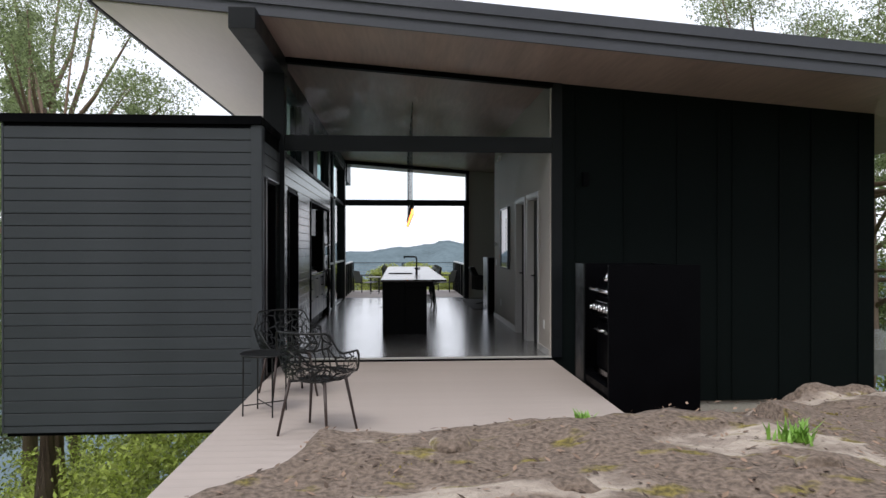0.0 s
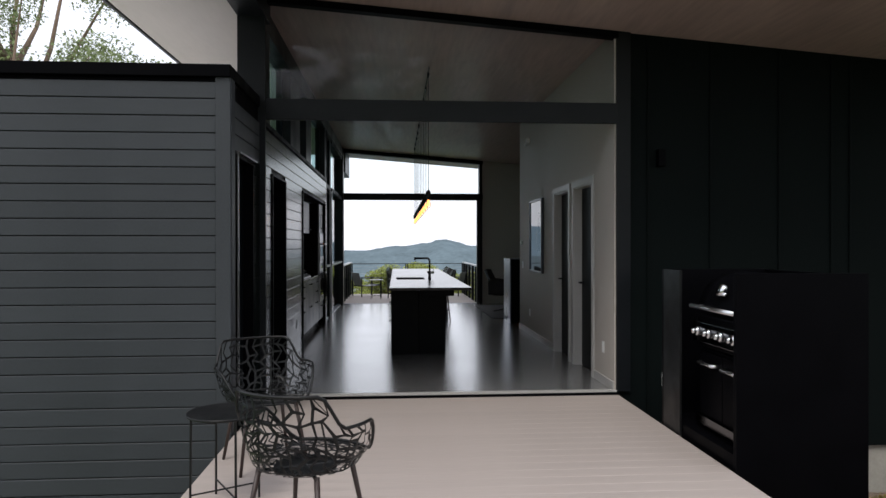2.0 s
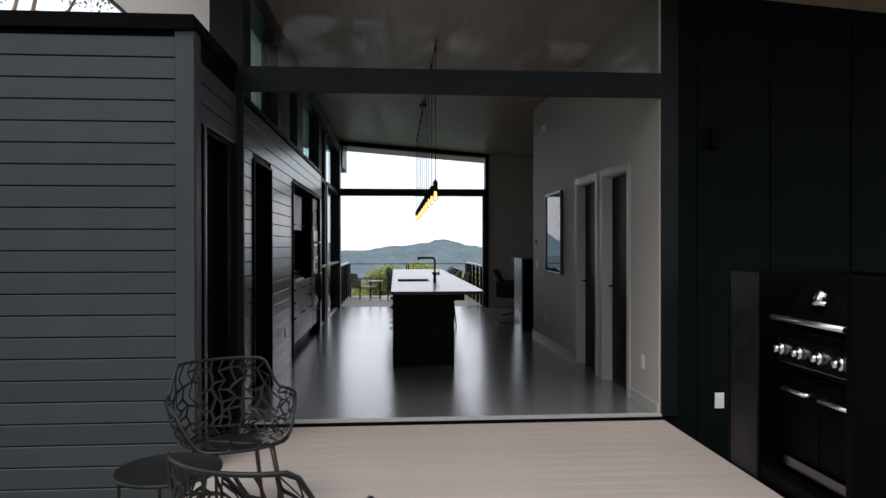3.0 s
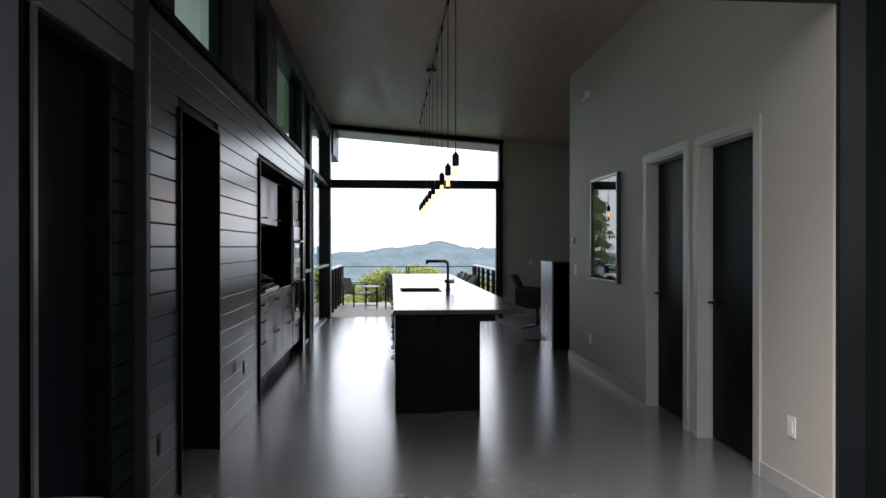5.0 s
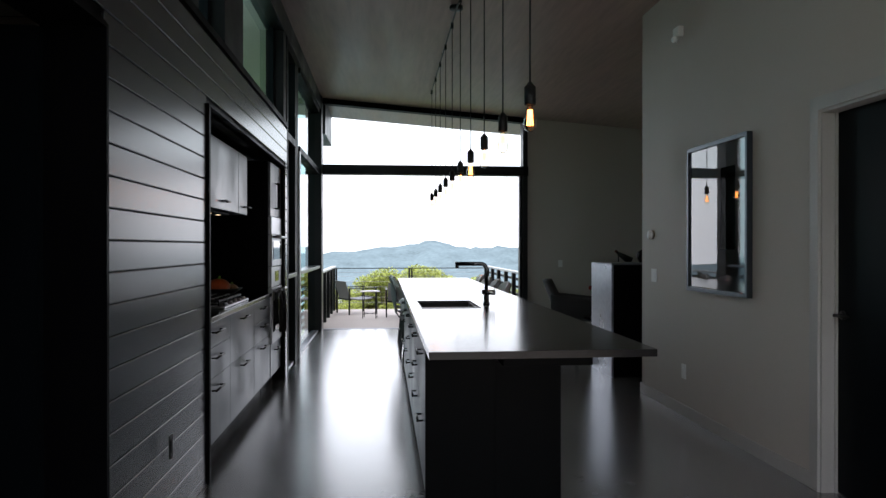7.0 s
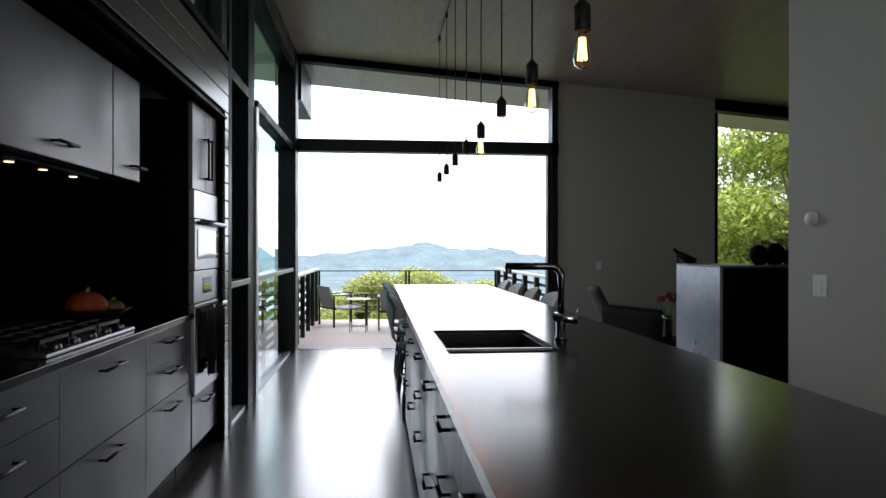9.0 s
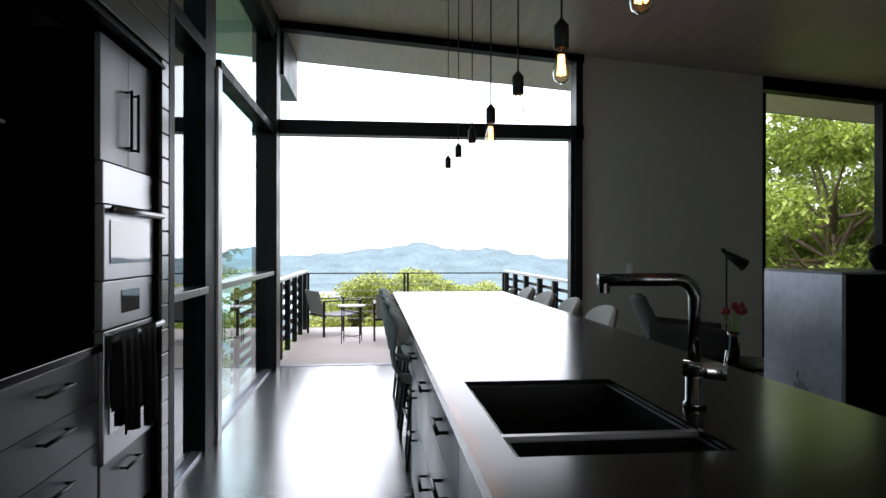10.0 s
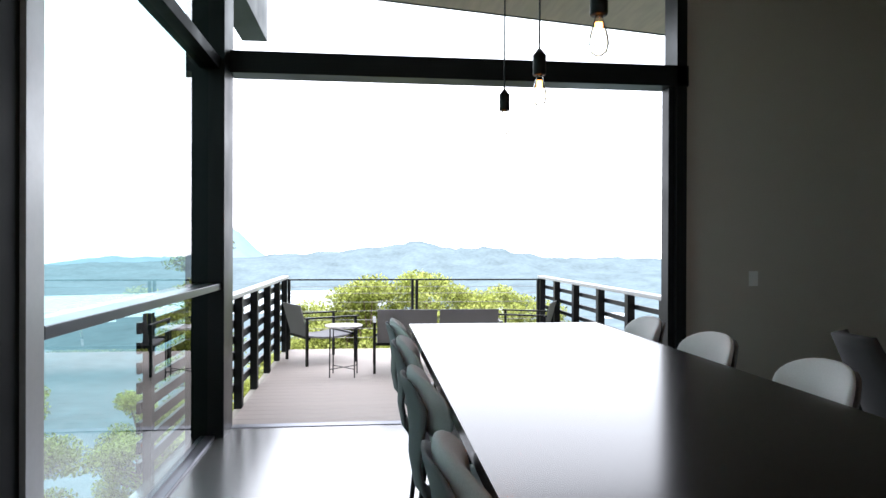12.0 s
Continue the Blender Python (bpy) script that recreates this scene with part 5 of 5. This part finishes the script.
inner_door(0.75, 1.515, 1)
inner_door(1.755, 2.52, 2)
d = thing("door_3", "closed black side door in a pale metal frame", "", kind="structure")
part("leaf", boxes((-1.12, -1.08, -0.91, -0.32, -0.02, 2.17)), M_DOOR, d)
part("frame", boxes((-1.18, -0.985, -0.93, -0.905, -0.02, 2.2), (-1.18, -0.985, -0.325, -0.3, -0.02, 2.2), (-1.18, -0.985, -0.905, -0.325, 2.172, 2.2)), M_BLACK, d)
part("edge_strip", boxes((-0.984, -0.972, -0.955, -0.928, -0.02, 2.2)), M_STEEL, d, "bare metal door edge")
part("drip_cap", boxes((-0.985, -0.955, -0.95, -0.28, 2.2, 2.215)), M_STEEL, d, "thin bright drip cap")
d = thing("door_4", "black hall door standing open", "", kind="structure")
part("leaf", boxes((-1.98, -1.205, 1.46, 1.50, 0.008, 2.17)), M_DOOR, d)
part("lining", boxes((-1.22, -0.985, 0.65, 0.67, 0, 2.2), (-1.22, -0.985, 1.505, 1.525, 0, 2.2), (-1.22, -0.985, 0.67, 1.505, 2.185, 2.205)), M_BLACK, d)

# ---- right wall: framed print, switches, detector ----
pic = thing("framed_print", "tall framed print behind reflective glass on the wall", "picture")
part("frame", boxes((R - 0.045, R - 0.002, 3.215, 3.24, 1.035, 2.15), (R - 0.045, R - 0.002, 4.08, 4.105, 1.035, 2.15), (R - 0.045, R - 0.002, 3.24, 4.08, 1.035, 1.065), (R - 0.045, R - 0.002, 3.24, 4.08, 2.12, 2.15), bevel=0.002), M_RAIL_DARK, pic, "slim dark metal frame")
part("print", boxes((R - 0.012, R - 0.003, 3.24, 4.08, 1.065, 2.12)), M_WHITE, pic, "white mount")
part("print_field", boxes((R - 0.015, R - 0.0125, 3.42, 3.62, 1.36, 1.95)), M_BLACK, pic, "dark printed field")
bm = bmesh.new()
bm.faces.new([bm.verts.new(p) for p in ((R - 0.03, 3.24, 1.065), (R - 0.03, 3.24, 2.12), (R - 0.03, 4.08, 2.12), (R - 0.03, 4.08, 1.065))])
part("pane", bm, glass_material("picture_glass", (0.85, 0.83, 0.88), 2.2), pic, "reflective picture glass")


def plate(at, label, w=0.075, h=0.118, mat=None):
    t = thing("switch_plate", label, "switch", "", at)
    part("plate", boxes((-0.006, 0, -w / 2, w / 2, -h / 2, h / 2), bevel=0.002), mat or M_WHITE, t)
    part("rocker", boxes((-0.010, -0.006, -w * 0.22, w * 0.22, -h * 0.28, h * 0.28), bevel=0.001), mat or M_WHITE, t)


plate(pose(R - 0.001, 4.85, 1.12), "white double switch plate on the grey wall", 0.115)
plate(pose(R - 0.001, 4.24, 0.36), "white outlet plate low on the grey wall")
plate(pose(R - 0.001, 0.37, 0.385), "white outlet plate low on the grey wall")
plate(pose(3.035, 10.249, 1.09, 0, 0, 90), "small switch plate on the wall by the view")
plate(pose(-0.975, 2.2, 0.44, 0, 0, 180), "dark outlet plate on the boarded wall", 0.05, 0.11, M_BLACKMETAL)
plate(pose(-0.975, 0.235, 0.40, 0, 0, 180), "dark outlet plate on the boarded wall", 0.05, 0.11, M_BLACKMETAL)
plate(pose(2.99, 0.012, 0.115, 0, 0, 90), "weatherproof outlet on the dark front wall", 0.08, 0.13)
th = thing("thermostat", "round white thermostat on the grey wall", "thermostat")
part("body", rod(bmesh.new(), (R - 0.001, 4.91, 1.49), (R - 0.03, 4.91, 1.49), 0.042, 0.038, 24), M_WHITE, th, smooth=True)
de = thing("smoke_detector", "small white detector high on the grey wall", "detector")
part("body", boxes((R - 0.05, R - 0.001, 4.25, 4.36, 3.10, 3.19), bevel=0.012), M_WHITE, de)
part("lens", rod(bmesh.new(), (R - 0.05, 4.305, 3.09), (R - 0.075, 4.305, 3.08), 0.03, 0.02, 14), M_WHITE, de)
sc = thing("wall_sconce", "small black wall light on the front wall", "wall lamp")
part("body", boxes((2.89, 2.96, -0.06, 0.018, 2.23, 2.40), bevel=0.006), M_BLACK, sc)

# ---- living area ----
cab = thing("room_divider", "low block, window-lit side made steel-blue, shaded front made black", "cabinet")
# front coloured black for its shade, side panel pale for the window light
part("body", boxes((2.43, 3.9, 5.84, 6.48, 0.0, 1.185)), M_BLACK, cab)
part("side_panel", boxes((2.405, 2.428, 5.82, 6.50, 0.0, 1.19), bevel=0.002), M_BLUESTEEL, cab, "satin blue-grey steel side, paler for the window light")
part("top_plate", boxes((2.405, 3.92, 5.82, 6.50, 1.192, 1.204), bevel=0.002), M_CABINET, cab)


def knot(at, label):
    """A lumpy dark ornament: three beads and a leaning neck."""
    bm = bmesh.new()
    for x, z, r in ((0, 0.07, 0.068), (0.125, 0.078, 0.075), (0.245, 0.055, 0.06), (0.345, 0.14, 0.05)):
        bmesh.ops.create_icosphere(bm, subdivisions=3, radius=r, matrix=Matrix.Translation((x, 0, z)) @ Matrix.Scale(1.15, 4, (0, 0, 1)))
    tube(bm, [(0.2, 0, 0.05), (0.3, 0, 0.05), (0.345, 0, 0.12), (0.36, 0, 0.2)], [0.04, 0.04, 0.035, 0.03], 10)
    for v in bm.verts:
        v.co += Vector((noise.noise(v.co * 14), noise.noise(v.co * 14 + Vector((5, 0, 0))), 0)) * 0.012
    return tagged(part("ornament", bm, M_BLACK, None, "", True, at), label, "ornament")


knot(pose(2.86, 6.1, 1.2035), "dark beaded ornament lying on the low block")


def lounge_chair(at, label):
    t = thing("lounge_chair", label, "armchair", "", at)
    rows = []
    for j in range(10):
        v = j / 9
        hw = 0.27 - 0.07 * v
        rows.append([(hw * (2 * i / 10 - 1), -0.28 - 0.2 * v + 0.14 * ((2 * i / 10 - 1) ** 2) * (1 - 0.4 * v), 0.40 + 0.51 * v) for i in range(11)])
    part("backrest", shell_patch(bmesh.new(), rows, 0.05), M_FABRIC_DARK, t, "", True)
    part("seat", boxes((-0.24, 0.24, -0.26, 0.30, 0.36, 0.47), bevel=0.04), M_FABRIC_DARK, t, "", True)
    for s in (-1, 1):
        rows = []
        for j in range(6):
            v = j / 5
            rows.append([(s * (0.26 + 0.04 * v), -0.34 + 0.66 * i / 8 , 0.38 + v * (0.34 - 0.06 * i / 8)) for i in range(9)])
        part("arm", shell_patch(bmesh.new(), rows, 0.04), M_FABRIC_DARK, t, "", True)
    part("pedestal", rod(bmesh.new(), (0, 0, 0.06), (0, 0, 0.37), 0.025), M_BLACKMETAL, t)
    for k in range(4):
        a = k * math.pi / 2 + 0.6
        part("foot", rod(bmesh.new(), (0, 0, 0.06), (0.3 * math.cos(a), 0.3 * math.sin(a), 0.016), 0.016, 0.012), M_BLACKMETAL, t)
    return t


lounge_chair(pose(2.70, 8.1, 0, 0, 0, -108), "charcoal swivel lounge chair by the wall")
lounge_chair(pose(3.2, 6.95, 0, 0, 0, -20), "charcoal swivel lounge chair behind the low block")
rug = structure("rug", boxes((2.2, 5.2, 6.7, 9.6, 0.001, 0.012), bevel=0.003), M_FABRIC_DARK, "dark grey woven rug")
lamp = thing("floor_lamp", "black reading lamp with a tilted cone shade", "floor lamp", at=Matrix.Translation((3.74, 9.35, 0)))
part("base", lathe(bmesh.new(), ((0.14, 0), (0.14, 0.014), (0.02, 0.022)), 28), M_BLACKMETAL, lamp, smooth=True)
part("pole", rod(bmesh.new(), (0, 0, 0.02), (0, 0, 1.26), 0.009), M_BLACKMETAL, lamp)
part("shade", rod(rod(bmesh.new(), (-0.05, 0, 1.32), (0.0, 0, 1.27), 0.022), (0.0, 0, 1.27), (0.19, -0.02, 1.15), 0.03, 0.07, 20), M_BLACKMETAL, lamp, smooth=True)
ct = thing("coffee_table", "small dark round coffee table with flowers on it", "table", at=Matrix.Translation((2.95, 7.55, 0)))
part("top", lathe(bmesh.new(), ((0.3, 0.42), (0.31, 0.425), (0.31, 0.44), (0.3, 0.445)), 36), M_BLACK, ct, smooth=True)
part("stem", rod(bmesh.new(), (0, 0, 0.02), (0, 0, 0.42), 0.03), M_BLACKMETAL, ct)
part("foot", lathe(bmesh.new(), ((0.2, 0), (0.2, 0.012), (0.04, 0.03)), 28), M_BLACKMETAL, ct, smooth=True)
vz = thing("vase", "dark vase of red tulips on the coffee table", "vase", at=Matrix.Translation((2.80, 7.55, 0.446)))
part("vessel", lathe(bmesh.new(), ((0.04, 0), (0.045, 0.02), (0.05, 0.12), (0.042, 0.2), (0.048, 0.24), (0.042, 0.238), (0.036, 0.2)), 20), M_GUNMETAL, vz, "", True)
rnd = random.Random(4)
for k in range(9):
    a, q = k * 2.4, 0.05 + 0.05 * rnd.random()
    tip = (q * math.cos(a), q * math.sin(a), 0.36 + 0.06 * rnd.random())
    part("stalk", tube(bmesh.new(), [(0, 0, 0.05), (tip[0] * 0.4, tip[1] * 0.4, 0.25), tip], 0.004, 5), M_STEM, vz)
    part("bloom", lathe(bmesh.new(), ((0.008, -0.005), (0.024, 0.012), (0.024, 0.03), (0.012, 0.05)), 8, tip), M_TULIP, vz, "red tulip bloom", True)

# ---- view deck furniture ----
def deck_chair(at, width, label, kind_name, backs=1):
    t = thing(kind_name, label, "chair" if backs == 1 else "bench", "", at)
    w = width / 2
    for s in (-1, 1):
        fr = bmesh.new()
        for y in (-0.30, 0.32):
            box(fr, s * w - 0.014, s * w + 0.014, y - 0.014, y + 0.014, 0.0, 0.54)
        box(fr, s * w - 0.018, s * w + 0.018, -0.33, 0.36, 0.541, 0.56)
        part("side_frame", fr, M_BLACKMETAL, t)
    part("seat_frame", boxes((-w + 0.015, w - 0.015, -0.28, -0.25, 0.30, 0.33), (-w + 0.015, w - 0.015, 0.27, 0.30, 0.33, 0.36)), M_BLACKMETAL, t)
    for b in range(backs):
        x0 = -w + 0.03 + b * (width - 0.04) / backs
        x1 = x0 + (width - 0.06) / backs - 0.02
        rows = [[(x0 + (x1 - x0) * i / 6, -0.27 - 0.10 * (j / 6), 0.34 + 0.36 * j / 6) for i in range(7)] for j in range(7)]
        part("back_sling", shell_patch(bmesh.new(), rows, 0.012), M_SLING, t, "grey woven sling")
        rows = [[(x0 + (x1 - x0) * i / 6, -0.27 + 0.58 * j / 6, 0.345 - 0.03 * math.sin(math.pi * j / 6)) for i in range(7)] for j in range(7)]
        part("seat_sling", shell_patch(bmesh.new(), rows, 0.02), M_SLING, t, "grey woven sling")
    return t


DZ = -0.05
deck_chair(pose(-0.58, 13.5, DZ, 0, 0, -62), 0.62, "black outdoor armchair with grey sling on the view deck", "outdoor_chair")
deck_chair(pose(1.98, 13.6, DZ, 0, 0, 66), 0.62, "black outdoor armchair with grey sling on the view deck", "outdoor_chair")
deck_chair(pose(0.77, 12.88, DZ, 0, 0, 0), 1.40, "two-seat outdoor bench with grey sling backs", "outdoor_bench", 2)
round_table(pose(-0.26, 12.5, DZ, 0, 0, 20), 0.20, 0.54, "round outdoor side table with a pale top", M_FABRIC, "pale grey top")

# ---- railings of the view deck ----
def side_rail(x, label):
    t = thing("railing", label, "railing", "view deck railings")
    part("top_rail", boxes((x - 0.05, x + 0.05, 10.45, 14.5, 0.90, 0.935), bevel=0.004), M_RAILTOP, t, "pale grey metal cap")
    for y in (10.5, 11.25, 12.05, 12.9, 13.7, 14.42):
        part("post", boxes((x - 0.035, x + 0.035, y - 0.04, y + 0.04, -0.25, 0.898), bevel=0.003), M_STEEL_BEAM, t)
    s = 1 if x > 0 else -1
    for z in (0.06, 0.20, 0.34, 0.48, 0.62, 0.76):
        part("slat", boxes((x + s * 0.037, x + s * 0.057, 10.45, 14.5, z, z + (0.045 if x > 0 else 0.07))), M_STEEL_BEAM, t)


side_rail(-1.12, "dark slatted side railing with a pale cap")
side_rail(2.42, "dark slatted side railing with a pale cap")
t = thing("railing", "short dark slatted guard outside the corner of the glazing", "railing", "view deck railings")
for y in (9.3, 10.25):
    part("post", boxes((-1.29, -1.24, y - 0.03, y + 0.03, -0.35, 0.94), bevel=0.003), M_STEEL_BEAM, t)
for k in range(8):
    part("slat", boxes((-1.315, -1.292, 9.24, 10.4, 0.02 + 0.115 * k, 0.085 + 0.115 * k)), M_STEEL_BEAM, t)
t = thing("railing", "thin cable railing across the view", "railing", "view deck railings")
part("top_rail", boxes((-1.08, 2.38, 14.41, 14.45, 0.875, 0.895)), M_STEEL_BEAM, t)
for x in (-1.06, 0.60, 0.66, 2.36):
    part("post", boxes((x - 0.018, x + 0.018, 14.41, 14.45, -0.25, 0.874)), M_STEEL_BEAM, t)
for z in (0.1, 0.22, 0.34, 0.46, 0.58, 0.70, 0.79):
    part("cable", rod(bmesh.new(), (-1.06, 14.43, z), (2.36, 14.43, z), 0.003, seg=5), M_STEEL, t)
# ---- boards, battens and planks ----
E1 = 0.134
me = piece_mesh("board", 2.60, 0.02, E1 - 0.008, M_SIDING)
pieces("board", me, block, [(-3.70, -1.161, -0.482 + E1 * k) for k in range(24)])
for b in ((-1.10, -0.985, -1.166, -1.142, -0.56, 2.762), (-0.998, -0.98, -1.142, -1.03, -0.1, 2.762), (-3.72, -3.70, -1.166, -1.1, -0.56, 2.762)):
    part("corner_board", boxes(b, bevel=0.002), M_SIDING, block)
structure("bottom_board", boxes((-3.70, -1.10, -1.161, -1.142, -0.56, -0.49)), M_SIDING, "dark bottom board of the low block")
structure("block_under", boxes((-3.68, -1.0, -1.13, 6.2, -0.60, -0.564)), M_BLACK, "dark underside of the low block")
for k in range(6):
    z = 2.2 + 0.016 + E1 * k
    if z + E1 < 2.71:
        me = bpy.data.meshes.get("board_short") or piece_mesh("board_short", 0.016, 0.97, E1 - 0.008, M_SIDING)
        pieces("board", me, wall_return, [(-0.999, -1.025, z)])
# return-wall siding in the near-black panel colour, standing in for its shade
me = piece_mesh("board_stub", 0.016, 0.24, E1 - 0.008, M_PANEL_SHADED)
pieces("board", me, wall_return, [(-0.999, -0.295, -0.05 + E1 * k) for k in range(17)])

B1 = 0.122
course = [0.063 - B1 + B1 * k for k in range(24) if 0.063 + B1 * k <= 2.66]


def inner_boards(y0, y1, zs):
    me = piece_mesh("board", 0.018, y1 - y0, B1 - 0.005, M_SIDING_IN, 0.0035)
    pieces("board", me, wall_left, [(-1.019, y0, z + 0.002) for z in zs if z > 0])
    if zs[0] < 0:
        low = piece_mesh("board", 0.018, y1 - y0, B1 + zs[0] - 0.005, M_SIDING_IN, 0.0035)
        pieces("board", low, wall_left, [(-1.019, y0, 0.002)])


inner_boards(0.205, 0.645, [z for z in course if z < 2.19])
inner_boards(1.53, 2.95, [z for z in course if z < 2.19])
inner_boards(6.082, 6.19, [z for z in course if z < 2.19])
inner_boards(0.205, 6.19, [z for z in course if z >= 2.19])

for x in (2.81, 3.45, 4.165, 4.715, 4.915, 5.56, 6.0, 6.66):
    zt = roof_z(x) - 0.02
    me = piece_mesh("batten", 0.02, 0.014, zt + 0.6, M_PANEL_SHADED, 0.002)
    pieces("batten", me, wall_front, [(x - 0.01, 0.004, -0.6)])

P1 = 0.142
me = piece_mesh("plank", 3.45, P1 - 0.0006, 0.028, M_DECK, 0.0004)
pieces("plank", me, deck_front, [(-0.955, -0.175 - P1 * k, -0.058) for k in range(38)])
me = piece_mesh("plank", 3.46, P1 - 0.002, 0.028, M_DECK, 0.001)
pieces("plank", me, deck_rear, [(-1.07, 10.445 + P1 * k, -0.079) for k in range(28)])
